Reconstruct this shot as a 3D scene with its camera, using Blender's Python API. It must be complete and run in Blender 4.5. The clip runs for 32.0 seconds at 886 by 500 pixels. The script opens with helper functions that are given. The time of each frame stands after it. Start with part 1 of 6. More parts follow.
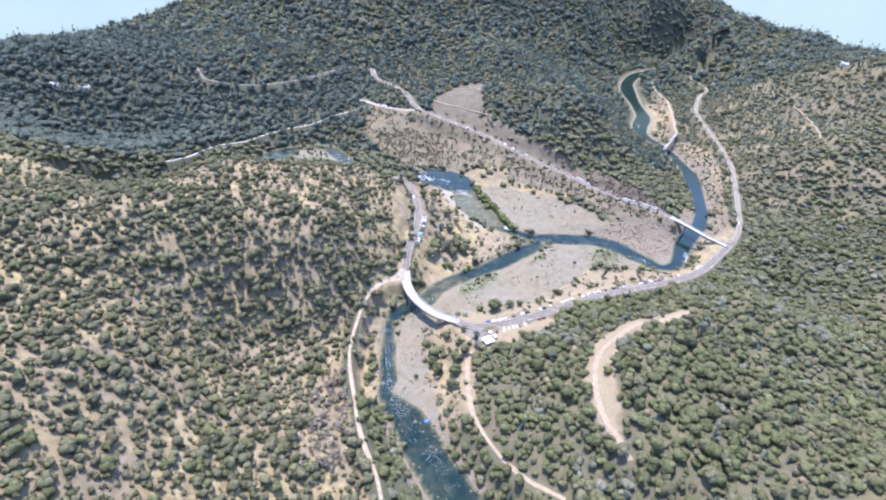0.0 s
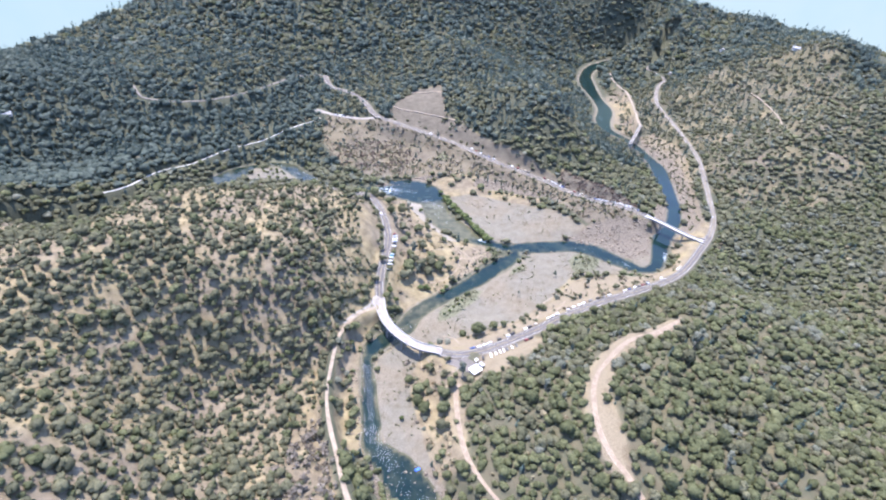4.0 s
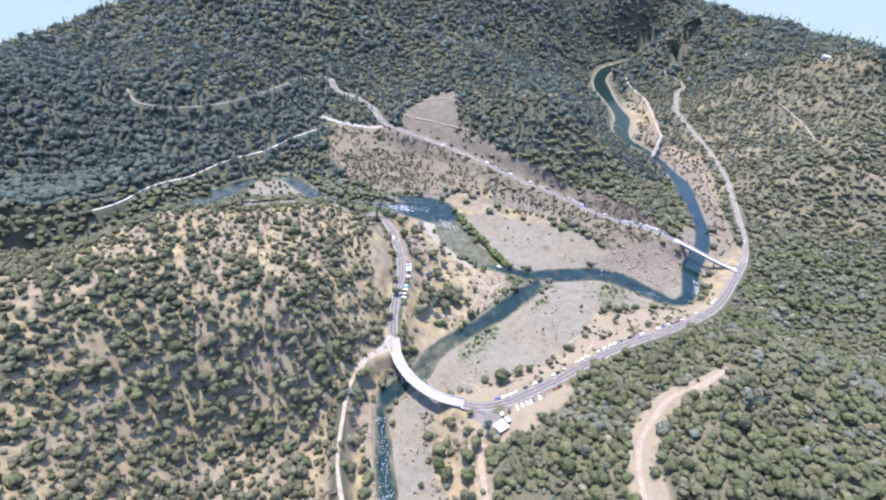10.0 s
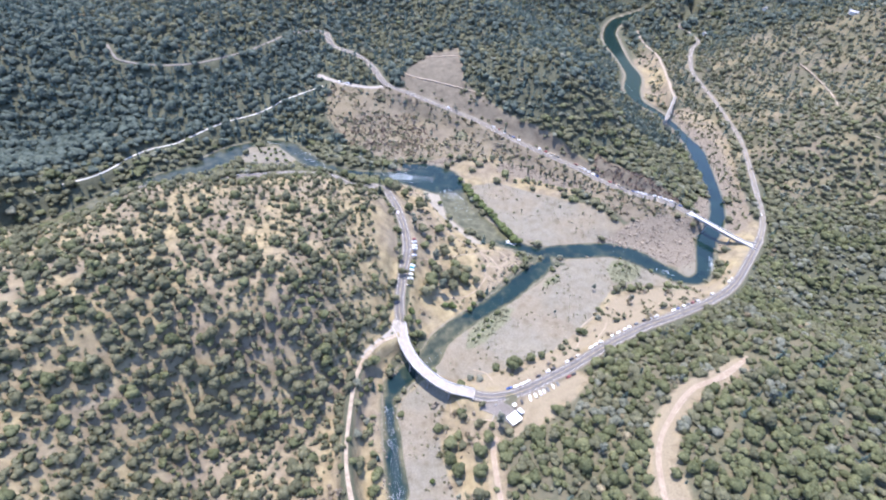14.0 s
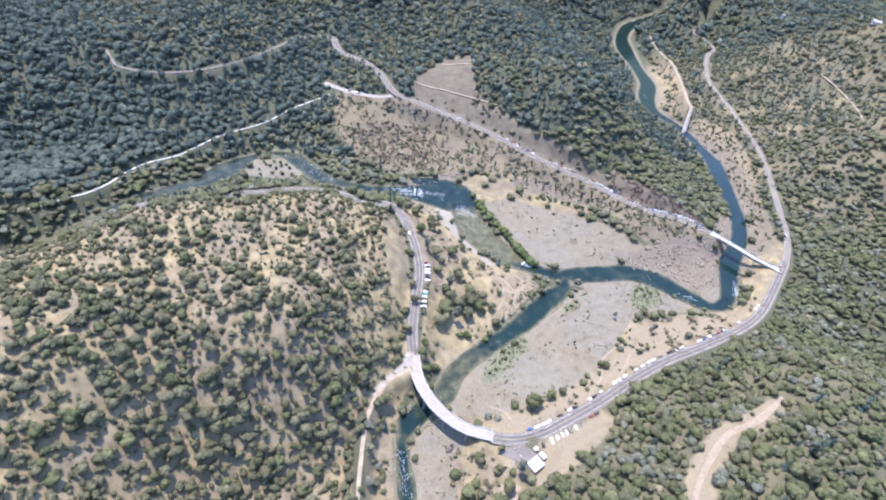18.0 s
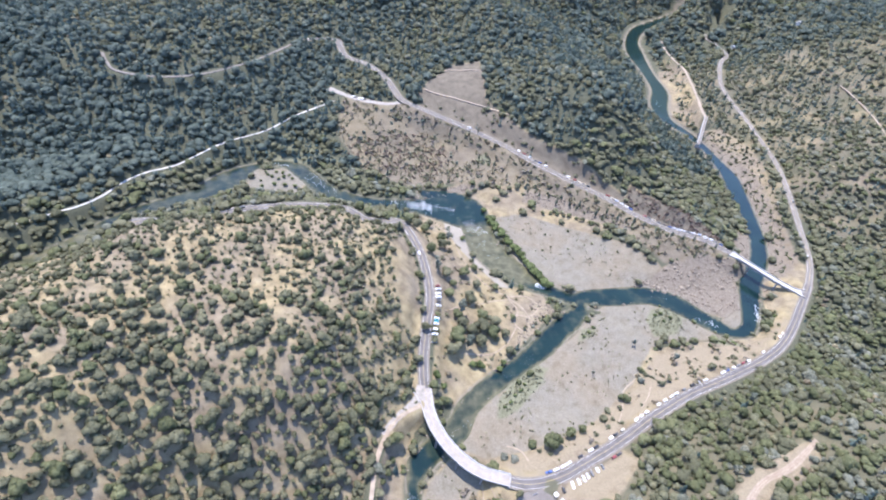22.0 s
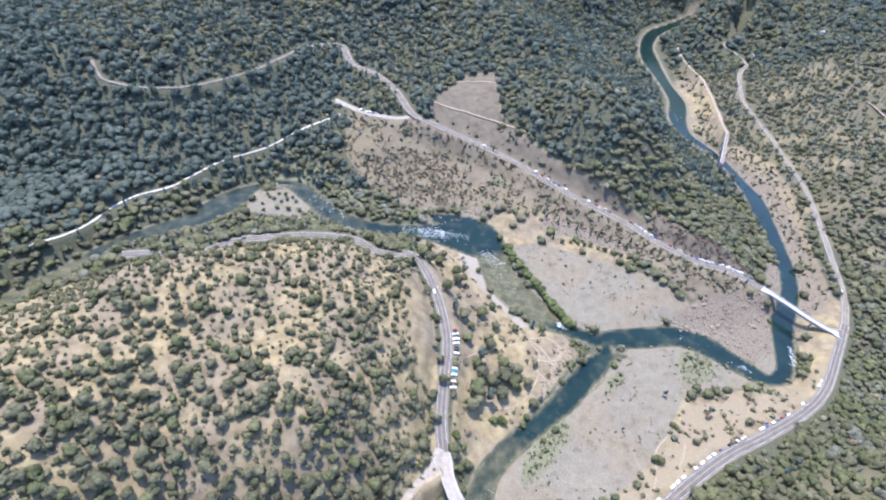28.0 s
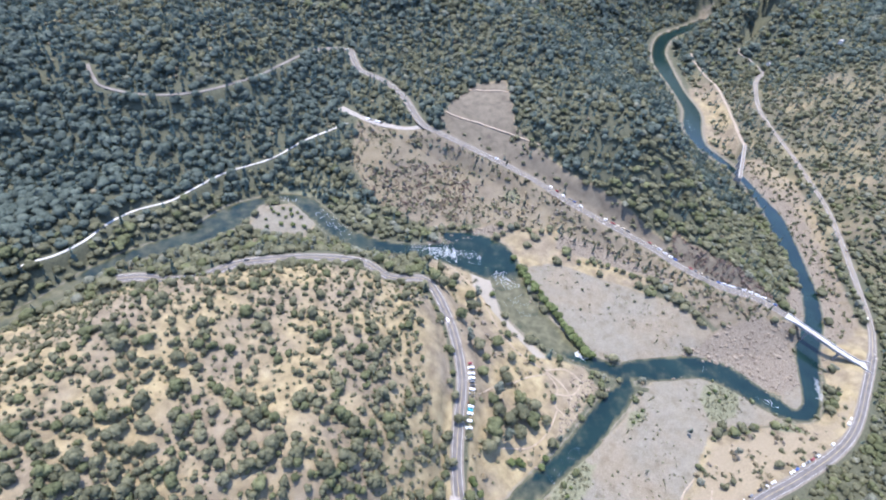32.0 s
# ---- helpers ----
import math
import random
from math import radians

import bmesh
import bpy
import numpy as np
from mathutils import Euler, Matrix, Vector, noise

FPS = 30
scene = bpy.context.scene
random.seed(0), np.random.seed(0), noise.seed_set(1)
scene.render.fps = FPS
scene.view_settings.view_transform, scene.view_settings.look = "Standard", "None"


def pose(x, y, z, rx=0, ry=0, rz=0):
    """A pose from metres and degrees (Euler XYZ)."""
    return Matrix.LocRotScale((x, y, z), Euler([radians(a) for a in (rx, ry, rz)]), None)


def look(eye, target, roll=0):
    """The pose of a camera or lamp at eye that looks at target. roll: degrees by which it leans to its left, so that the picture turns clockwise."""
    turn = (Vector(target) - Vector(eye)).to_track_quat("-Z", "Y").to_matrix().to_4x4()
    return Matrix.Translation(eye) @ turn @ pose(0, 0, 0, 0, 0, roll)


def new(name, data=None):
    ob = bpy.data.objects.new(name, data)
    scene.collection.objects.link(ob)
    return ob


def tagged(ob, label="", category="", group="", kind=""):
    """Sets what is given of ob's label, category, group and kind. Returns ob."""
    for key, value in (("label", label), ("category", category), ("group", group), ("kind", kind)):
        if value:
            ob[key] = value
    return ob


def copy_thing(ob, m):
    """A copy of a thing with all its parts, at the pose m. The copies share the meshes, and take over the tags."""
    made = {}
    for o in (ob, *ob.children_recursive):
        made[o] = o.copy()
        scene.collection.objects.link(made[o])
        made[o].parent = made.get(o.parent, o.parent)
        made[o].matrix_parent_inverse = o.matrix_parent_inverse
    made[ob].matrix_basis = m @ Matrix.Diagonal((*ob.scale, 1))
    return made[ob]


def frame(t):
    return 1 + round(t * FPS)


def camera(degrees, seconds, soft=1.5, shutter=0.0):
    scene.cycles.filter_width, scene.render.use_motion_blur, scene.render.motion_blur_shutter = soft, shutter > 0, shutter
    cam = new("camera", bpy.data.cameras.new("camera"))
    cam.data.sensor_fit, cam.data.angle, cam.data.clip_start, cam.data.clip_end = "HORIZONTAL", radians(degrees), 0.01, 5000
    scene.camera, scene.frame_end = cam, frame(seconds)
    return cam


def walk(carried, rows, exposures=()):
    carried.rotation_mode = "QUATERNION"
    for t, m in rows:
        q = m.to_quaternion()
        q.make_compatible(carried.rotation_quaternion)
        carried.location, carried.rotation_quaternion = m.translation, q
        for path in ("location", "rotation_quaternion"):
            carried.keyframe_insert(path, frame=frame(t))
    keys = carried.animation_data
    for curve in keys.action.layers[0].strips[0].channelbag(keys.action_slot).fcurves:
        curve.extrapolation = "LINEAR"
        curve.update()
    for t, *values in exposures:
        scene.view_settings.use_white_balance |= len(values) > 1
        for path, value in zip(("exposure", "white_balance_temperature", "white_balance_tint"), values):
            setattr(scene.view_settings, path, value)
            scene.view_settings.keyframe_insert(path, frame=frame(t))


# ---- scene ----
cam = camera(82.0, 32.0, soft=2.1)
# seconds, x, y, z in metres, then the three turns in degrees
ROWS = [
    (0, -94.66, -98.22, 365.56, 55.294, -6.451, -4.937),
    (0.5, -96.69, -92.48, 365.85, 55.157, -6.777, -4.392),
    (1, -98.27, -86.59, 366.05, 55.007, -6.982, -3.984),
    (1.5, -98.40, -80.43, 366.15, 55.032, -6.876, -4.641),
    (2, -97.53, -74.13, 366.21, 55.207, -6.187, -7.067),
    (2.5, -96.99, -68.10, 366.32, 55.459, -5.334, -10.171),
    (4.5, -101.07, -45.00, 366.34, 55.269, -5.354, -10.574),
    (5, -102.20, -39.15, 366.34, 55.134, -5.460, -10.598),
    (5.5, -103.30, -33.28, 366.61, 55.003, -5.639, -10.293),
    (6, -104.01, -27.25, 367.23, 54.887, -5.726, -10.295),
    (6.5, -104.74, -21.43, 368.05, 54.811, -5.750, -10.414),
    (7, -105.46, -15.81, 368.76, 54.773, -5.760, -10.488),
    (7.5, -106.15, -10.33, 369.21, 54.739, -5.700, -10.653),
    (8, -106.84, -4.96, 369.74, 54.716, -5.687, -10.866),
    (8.5, -107.65, 0.22, 370.17, 54.764, -5.649, -11.070),
    (9, -108.59, 5.44, 370.50, 54.643, -5.791, -10.839),
    (9.5, -109.81, 10.56, 370.91, 54.521, -5.981, -10.310),
    (10, -110.72, 15.68, 371.40, 54.450, -6.102, -10.258),
    (10.5, -111.64, 20.81, 371.87, 54.491, -6.145, -10.424),
    (11, -112.57, 25.86, 372.35, 54.433, -6.217, -10.146),
    (11.5, -113.16, 30.80, 372.73, 54.331, -6.426, -9.449),
    (12, -113.05, 35.65, 373.01, 54.585, -6.016, -11.093),
    (12.5, -113.54, 40.43, 373.17, 54.663, -5.870, -12.026),
    (13, -114.67, 45.44, 373.40, 49.962, -6.095, -11.610),
    (13.5, -115.97, 51.03, 373.81, 49.257, -6.387, -11.163),
    (14, -117.29, 56.47, 374.19, 49.111, -6.669, -10.528),
    (14.5, -118.44, 61.60, 374.59, 48.947, -6.912, -9.940),
    (16.5, -121.71, 81.46, 376.40, 48.951, -6.926, -10.516),
    (17, -122.59, 86.25, 376.56, 48.835, -6.970, -10.495),
    (17.5, -123.60, 91.14, 376.25, 48.854, -7.033, -10.415),
    (18, -124.76, 96.10, 375.72, 48.781, -7.113, -10.110),
    (18.5, -126.05, 101.05, 374.96, 48.750, -7.194, -9.945),
    (19, -127.25, 105.81, 374.45, 48.757, -7.195, -10.325),
    (19.5, -128.30, 110.61, 374.10, 48.757, -7.226, -10.427),
    (20, -129.62, 115.61, 373.82, 48.528, -7.597, -9.474),
    (20.5, -130.66, 120.52, 373.87, 48.424, -7.869, -8.949),
    (21, -131.24, 125.25, 374.46, 48.437, -7.884, -9.352),
    (21.5, -131.74, 130.01, 375.35, 48.437, -7.797, -9.846),
    (22, -132.52, 134.75, 376.08, 48.267, -7.840, -9.860),
    (22.5, -133.29, 139.77, 376.59, 48.179, -7.886, -9.924),
    (23, -134.10, 144.90, 377.21, 48.065, -7.972, -9.948),
    (23.5, -134.91, 150.11, 377.93, 48.001, -7.996, -10.043),
    (24, -135.42, 155.50, 378.46, 47.868, -8.127, -9.776),
    (24.5, -136.11, 160.64, 379.21, 47.739, -8.239, -9.817),
    (25, -136.94, 165.64, 379.89, 47.706, -8.249, -10.023),
    (25.5, -137.98, 170.60, 380.31, 47.609, -8.360, -10.052),
    (27.5, -142.08, 190.74, 379.89, 47.346, -8.653, -9.682),
    (28, -143.15, 195.99, 379.85, 47.270, -8.738, -9.635),
    (28.5, -144.33, 201.05, 380.24, 47.184, -8.818, -9.663),
    (29, -145.44, 206.20, 380.70, 47.084, -8.846, -9.895),
    (29.5, -146.60, 211.33, 380.90, 47.007, -8.910, -9.946),
    (30, -147.82, 216.17, 381.04, 46.874, -9.064, -9.612),
    (30.5, -149.03, 221.00, 381.29, 46.771, -9.211, -9.480),
    (31, -150.14, 225.80, 381.50, 46.740, -9.267, -9.576),
    (31.5, -151.18, 230.74, 381.43, 46.649, -9.395, -9.341),
    (32, -152.34, 236.25, 380.87, 46.579, -9.524, -9.263),
]
walk(cam, [(t, pose(x, y, z, rx, ry, rz)) for t, x, y, z, rx, ry, rz in ROWS], [(0.0, 2.68, 6440, 20), (24.0, 2.55, 6400, 18), (32.0, 2.52, 6380, 17)])
# ---- end of walk ----

# ---------------------------------------------------------------- light
SUN_ELEV, SUN_AZ = radians(71), radians(-33)      # azimuth from +y towards +x
world = bpy.data.worlds.new("sky_world")
scene.world = world
world.use_nodes = True
wn = world.node_tree
wn.nodes.clear()
sky = wn.nodes.new("ShaderNodeTexSky")
sky.sky_type = "NISHITA"
sky.sun_disc = False
sky.sun_elevation, sky.sun_rotation = SUN_ELEV, SUN_AZ
sky.altitude, sky.air_density, sky.dust_density, sky.ozone_density = 300, 1.0, 0.1, 1.5
bg = wn.nodes.new("ShaderNodeBackground")
bg.inputs["Strength"].default_value = 0.15
wout = wn.nodes.new("ShaderNodeOutputWorld")
tc = wn.nodes.new("ShaderNodeTexCoord")
split, join = wn.nodes.new("ShaderNodeSeparateXYZ"), wn.nodes.new("ShaderNodeCombineXYZ")
low = wn.nodes.new("ShaderNodeMath")
low.operation, low.inputs[1].default_value = "MAXIMUM", 0.9
wn.links.new(tc.outputs["Generated"], split.inputs[0])
wn.links.new(split.outputs[0], join.inputs[0])
wn.links.new(split.outputs[1], join.inputs[1])
wn.links.new(split.outputs[2], low.inputs[0])
wn.links.new(low.outputs[0], join.inputs[2])
wn.links.new(join.outputs[0], sky.inputs[0])
wn.links.new(sky.outputs[0], bg.inputs[0])
wn.links.new(bg.outputs[0], wout.inputs[0])
sun_data = bpy.data.lights.new("sun", "SUN")
sun_data.energy, sun_data.angle, sun_data.color = 2.0, radians(0.53), (1.0, 0.965, 0.91)
sun = new("sun", sun_data)
sun_dir = Vector((math.sin(SUN_AZ) * math.cos(SUN_ELEV), math.cos(SUN_AZ) * math.cos(SUN_ELEV), math.sin(SUN_ELEV)))
sun.matrix_world = look(sun_dir * 1000, (0, 0, 0))


# ---------------------------------------------------------------- materials
def nodes_of(name):
    m = bpy.data.materials.new(name)
    m.use_nodes = True
    t = m.node_tree
    return m, t, t.nodes["Principled BSDF"]


def add(t, kind, **sets):
    n = t.nodes.new(kind)
    for k, v in sets.items():
        n.inputs[k].default_value = v
    return n


def noise_tex(t, scale, detail=4.0, rough=0.55, coord=None):
    n = t.nodes.new("ShaderNodeTexNoise")
    n.inputs["Scale"].default_value, n.inputs["Detail"].default_value, n.inputs["Roughness"].default_value = scale, detail, rough
    if coord is None:
        coord = t.nodes.new("ShaderNodeNewGeometry").outputs["Position"]
    t.links.new(coord, n.inputs["Vector"])
    return n.outputs["Fac"]


def ramp(t, fac, stops):
    n = t.nodes.new("ShaderNodeValToRGB")
    e = n.color_ramp.elements
    while len(e) < len(stops):
        e.new(0.5)
    for el, (p, c) in zip(e, stops):
        el.position, el.color = p, (*c, 1)
    t.links.new(fac, n.inputs["Fac"])
    return n.outputs["Color"]


def mix(t, fac, a, b, blend="MIX"):
    n = t.nodes.new("ShaderNodeMix")
    n.data_type, n.blend_type = "RGBA", blend
    for sock, v in ((n.inputs[0], fac), (n.inputs[6], a), (n.inputs[7], b)):
        if isinstance(v, (tuple, list)):
            sock.default_value = (*v, 1)
        elif isinstance(v, (int, float)):
            sock.default_value = v
        else:
            t.links.new(v, sock)
    return n.outputs[2]


def maths(t, op, a, b=0.0):
    n = t.nodes.new("ShaderNodeMath")
    n.operation = op
    for sock, v in ((n.inputs[0], a), (n.inputs[1], b)):
        if isinstance(v, (int, float)):
            sock.default_value = v
        else:
            t.links.new(v, sock)
    return n.outputs[0]


def bump(t, bsdf, height, strength=0.4, distance=0.1):
    n = add(t, "ShaderNodeBump", Strength=strength, Distance=distance)
    t.links.new(height, n.inputs["Height"])
    t.links.new(n.outputs[0], bsdf.inputs["Normal"])


def mottled(name, dark, light, scale, rough=0.9, fine=None, bump_strength=0.3, metal=0.0, low=0.35, high=0.68):
    m, t, b = nodes_of(name)
    big = ramp(t, noise_tex(t, scale), [(low, dark), (high, light)])
    grain = noise_tex(t, fine or scale * 7, 3)
    tone = ramp(t, grain, [(0.3, (0.72, 0.72, 0.72)), (0.7, (1.12, 1.12, 1.12))])
    t.links.new(mix(t, 1.0, big, tone, "MULTIPLY"), b.inputs["Base Color"])
    b.inputs["Roughness"].default_value, b.inputs["Metallic"].default_value = rough, metal
    b.inputs["Specular IOR Level"].default_value = 0.25
    bump(t, b, grain, bump_strength, 0.08)
    return m


def attr(t, name):
    n = t.nodes.new("ShaderNodeAttribute")
    n.attribute_name = name
    return n.outputs["Fac"]


def ground_material():
    m, t, b = nodes_of("hill_ground")
    wide, mid, fine = noise_tex(t, 0.017, 5), noise_tex(t, 0.11, 5), noise_tex(t, 0.9, 5)
    grass = ramp(t, mid, [(0.28, (0.116, 0.092, 0.055)), (0.45, (0.162, 0.130, 0.076)), (0.62, (0.208, 0.170, 0.099)), (0.8, (0.268, 0.222, 0.130))])
    soil = ramp(t, mid, [(0.3, (0.096, 0.078, 0.055)), (0.6, (0.152, 0.125, 0.088)), (0.8, (0.195, 0.162, 0.114))])
    col = mix(t, ramp(t, wide, [(0.42, (0, 0, 0)), (0.58, (1, 1, 1))]), soil, grass)

    speck = ramp(t, noise_tex(t, 2.6, 4, 0.7), [(0.3, (0.66, 0.66, 0.64)), (0.5, (1.0, 1.0, 1.0)), (0.72, (1.22, 1.21, 1.18))])
    col = mix(t, 1.0, col, speck, "MULTIPLY")

    def edge(mask, spread=0.5, width=0.12):
        wob = maths(t, "MULTIPLY", maths(t, "SUBTRACT", mid, 0.5), spread)
        wob2 = maths(t, "MULTIPLY", maths(t, "SUBTRACT", fine, 0.5), spread * 0.6)
        v = maths(t, "ADD", maths(t, "ADD", attr(t, mask), wob), wob2)
        return ramp(t, v, [(0.5 - width, (0, 0, 0)), (0.5 + width, (1, 1, 1))])

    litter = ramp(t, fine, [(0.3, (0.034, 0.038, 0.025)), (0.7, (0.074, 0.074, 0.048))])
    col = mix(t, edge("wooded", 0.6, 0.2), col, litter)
    pale = ramp(t, fine, [(0.25, (0.123, 0.100, 0.068)), (0.5, (0.156, 0.128, 0.087)), (0.75, (0.193, 0.162, 0.115))])
    col = mix(t, edge("pale", 0.9, 0.16), col, pale)
    mown = mix(t, 1.0, ramp(t, mid, [(0.3, (0.066, 0.055, 0.042)), (0.5, (0.094, 0.081, 0.061)), (0.7, (0.114, 0.098, 0.074))]), speck, "MULTIPLY")
    col = mix(t, edge("mown", 0.3, 0.12), col, mown)
    green = ramp(t, fine, [(0.3, (0.076, 0.078, 0.048)), (0.7, (0.142, 0.140, 0.092))])
    rock = ramp(t, fine, [(0.3, (0.040, 0.034, 0.026)), (0.45, (0.104, 0.086, 0.066)), (0.75, (0.182, 0.158, 0.124))])
    col = mix(t, edge("rock", 0.7, 0.12), col, rock)
    stones = t.nodes.new("ShaderNodeTexVoronoi")
    stones.inputs["Scale"].default_value = 1.6
    t.links.new(t.nodes.new("ShaderNodeNewGeometry").outputs["Position"], stones.inputs["Vector"])
    gravel = ramp(t, mid, [(0.28, (0.096, 0.083, 0.062)), (0.42, (0.124, 0.112, 0.087)), (0.6, (0.136, 0.122, 0.098)), (0.8, (0.156, 0.141, 0.116))])
    gravel = mix(t, 1.0, gravel, ramp(t, stones.outputs["Color"], [(0.1, (0.78, 0.78, 0.77)), (0.9, (1.14, 1.14, 1.13))]), "MULTIPLY")
    gravel = mix(t, 1.0, gravel, ramp(t, wide, [(0.38, (1.04, 0.98, 0.92)), (0.55, (0.97, 0.98, 0.99)), (0.7, (1.06, 1.05, 1.03))]), "MULTIPLY")
    col = mix(t, edge("gravel", 0.5, 0.1), col, gravel)
    sand = ramp(t, fine, [(0.3, (0.161, 0.143, 0.114)), (0.7, (0.204, 0.184, 0.151))])
    col = mix(t, edge("sand", 0.3, 0.12), col, sand)
    col = mix(t, edge("green", 1.1, 0.2), col, green)
    bed = ramp(t, fine, [(0.3, (0.040, 0.038, 0.028)), (0.7, (0.120, 0.108, 0.080))])
    col = mix(t, attr(t, "bed"), col, bed)
    t.links.new(col, b.inputs["Base Color"])
    b.inputs["Roughness"].default_value, b.inputs["Specular IOR Level"].default_value = 0.95, 0.15
    bump(t, b, maths(t, "ADD", fine, maths(t, "MULTIPLY", noise_tex(t, 4.0, 3), 0.4)), 0.7, 0.5)
    return m


def water_material():
    m, t, b = nodes_of("river_water")
    deep = ramp(t, noise_tex(t, 0.03), [(0.35, (0.004, 0.012, 0.013)), (0.7, (0.008, 0.020, 0.018))])
    shallow = ramp(t, noise_tex(t, 0.12), [(0.3, (0.034, 0.038, 0.022)), (0.7, (0.092, 0.084, 0.050))])
    v = maths(t, "ADD", attr(t, "shallow"), maths(t, "MULTIPLY", maths(t, "SUBTRACT", noise_tex(t, 0.06), 0.5), 0.5))
    t.links.new(mix(t, ramp(t, v, [(0.3, (0, 0, 0)), (0.75, (1, 1, 1))]), deep, shallow), b.inputs["Base Color"])
    b.inputs["Roughness"].default_value, b.inputs["IOR"].default_value, b.inputs["Specular IOR Level"].default_value = 0.06, 1.33, 0.27
    bump(t, b, noise_tex(t, 0.7, 4), 0.22, 0.2)
    return m


def leaf_material(name, dark, light, per_tree):
    m, t, b = nodes_of(name)
    geo = t.nodes.new("ShaderNodeNewGeometry")
    if per_tree:
        tree = t.nodes.new("ShaderNodeObjectInfo").outputs["Random"]
    else:
        tree = attr(t, "tint")
    tone = ramp(t, tree, [(0.0, dark), (0.55, tuple((a + c) / 2 for a, c in zip(dark, light))), (1.0, light)])
    clump = ramp(t, geo.outputs["Random Per Island"], [(0.0, (0.78, 0.79, 0.78)), (1.0, (1.22, 1.21, 1.18))])
    col = mix(t, 1.0, tone, clump, "MULTIPLY")
    sprays = ramp(t, noise_tex(t, 0.9, 4, 0.65), [(0.32, (0.66, 0.67, 0.66)), (0.5, (1.0, 1.0, 1.0)), (0.7, (1.28, 1.27, 1.2))])
    col = mix(t, 1.0, col, sprays, "MULTIPLY")
    t.links.new(col, b.inputs["Base Color"])
    bump(t, b, noise_tex(t, 1.3, 3, 0.6), 0.6, 0.6)
    b.inputs["Roughness"].default_value, b.inputs["Specular IOR Level"].default_value = 0.7, 0.12
    thin = t.nodes.new("ShaderNodeBsdfTranslucent")
    t.links.new(col, thin.inputs["Color"])
    both = t.nodes.new("ShaderNodeMixShader")
    both.inputs[0].default_value = 0.4
    t.links.new(b.outputs[0], both.inputs[1])
    t.links.new(thin.outputs[0], both.inputs[2])
    t.links.new(both.outputs[0], t.nodes["Material Output"].inputs["Surface"])
    return m


def plain(name, colour, rough=0.6, metal=0.0, spec=0.4):
    m, t, b = nodes_of(name)
    grain = noise_tex(t, 3.0, 4)
    t.links.new(mix(t, 1.0, colour, ramp(t, grain, [(0.3, (0.85, 0.85, 0.85)), (0.7, (1.08, 1.08, 1.08))]), "MULTIPLY"), b.inputs["Base Color"])
    b.inputs["Roughness"].default_value, b.inputs["Metallic"].default_value, b.inputs["Specular IOR Level"].default_value = rough, metal, spec
    return m


def sky_material():
    m, t, b = nodes_of("pale_sky")
    e = t.nodes.new("ShaderNodeEmission")
    t.links.new(ramp(t, noise_tex(t, 0.0011, 4), [(0.35, (0.088, 0.131, 0.153)), (0.7, (0.104, 0.140, 0.155))]), e.inputs["Color"])
    t.links.new(e.outputs[0], t.nodes["Material Output"].inputs["Surface"])
    return m


M_GROUND, M_WATER, M_SKY = ground_material(), water_material(), sky_material()
M_ASPHALT = mottled("worn_asphalt", (0.079, 0.072, 0.068), (0.112, 0.103, 0.096), 0.15, 0.9, 1.6, 0.15)
M_OLD_ASPHALT = mottled("bleached_asphalt", (0.106, 0.094, 0.083), (0.144, 0.129, 0.114), 0.12, 0.92, 1.2, 0.2)
M_SHOULDER = mottled("road_shoulder_grit", (0.111, 0.096, 0.077), (0.160, 0.138, 0.109), 0.3, 0.95, 2.5, 0.3)
M_DIRT = mottled("pale_dirt", (0.185, 0.146, 0.108), (0.262, 0.216, 0.163), 0.25, 0.95, 1.8, 0.4)
M_GREY_DIRT = mottled("grey_dirt", (0.165, 0.149, 0.128), (0.235, 0.215, 0.190), 0.3, 0.95, 2.0, 0.4)
M_WHITE_GRAVEL = mottled("white_gravel", (0.27, 0.26, 0.24), (0.40, 0.385, 0.36), 0.06, 0.95, 2.0, 0.4)
M_RUT = mottled("reddish_rut", (0.164, 0.119, 0.086), (0.238, 0.180, 0.135), 0.4, 0.95, 2.0, 0.4)
M_DECK = mottled("bridge_deck_concrete", (0.194, 0.173, 0.153), (0.245, 0.221, 0.196), 0.2, 0.85, 1.4, 0.15)
M_CONCRETE = mottled("pale_concrete", (0.240, 0.234, 0.223), (0.325, 0.317, 0.303), 0.35, 0.85, 2.0, 0.2)
M_GIRDER = mottled("stained_concrete", (0.180, 0.172, 0.164), (0.295, 0.283, 0.267), 0.4, 0.9, 2.0, 0.3)
M_WHITE_LINE = plain("white_road_paint", (0.46, 0.46, 0.45), 0.7)
M_YELLOW_LINE = plain("yellow_road_paint", (0.27, 0.21, 0.10), 0.7)
M_STEEL = plain("galvanised_steel", (0.369, 0.377, 0.385), 0.45, 0.7)
M_RUST = mottled("dark_weathered_steel", (0.057, 0.051, 0.048), (0.123, 0.107, 0.094), 0.8, 0.8)
M_ROCK = mottled("river_rock", (0.082, 0.065, 0.049), (0.209, 0.174, 0.132), 0.35, 0.9, 1.6, 0.6)
M_BARK = mottled("oak_bark", (0.07, 0.055, 0.045), (0.16, 0.13, 0.11), 1.5, 0.95)
M_GREY_BARK = mottled("bare_grey_wood", (0.19, 0.17, 0.16), (0.33, 0.30, 0.28), 1.5, 0.95)
M_OAK = leaf_material("oak_leaves", (0.089, 0.091, 0.055), (0.153, 0.150, 0.094), True)
M_GREEN_OAK = leaf_material("live_oak_leaves", (0.078, 0.087, 0.044), (0.140, 0.147, 0.077), True)
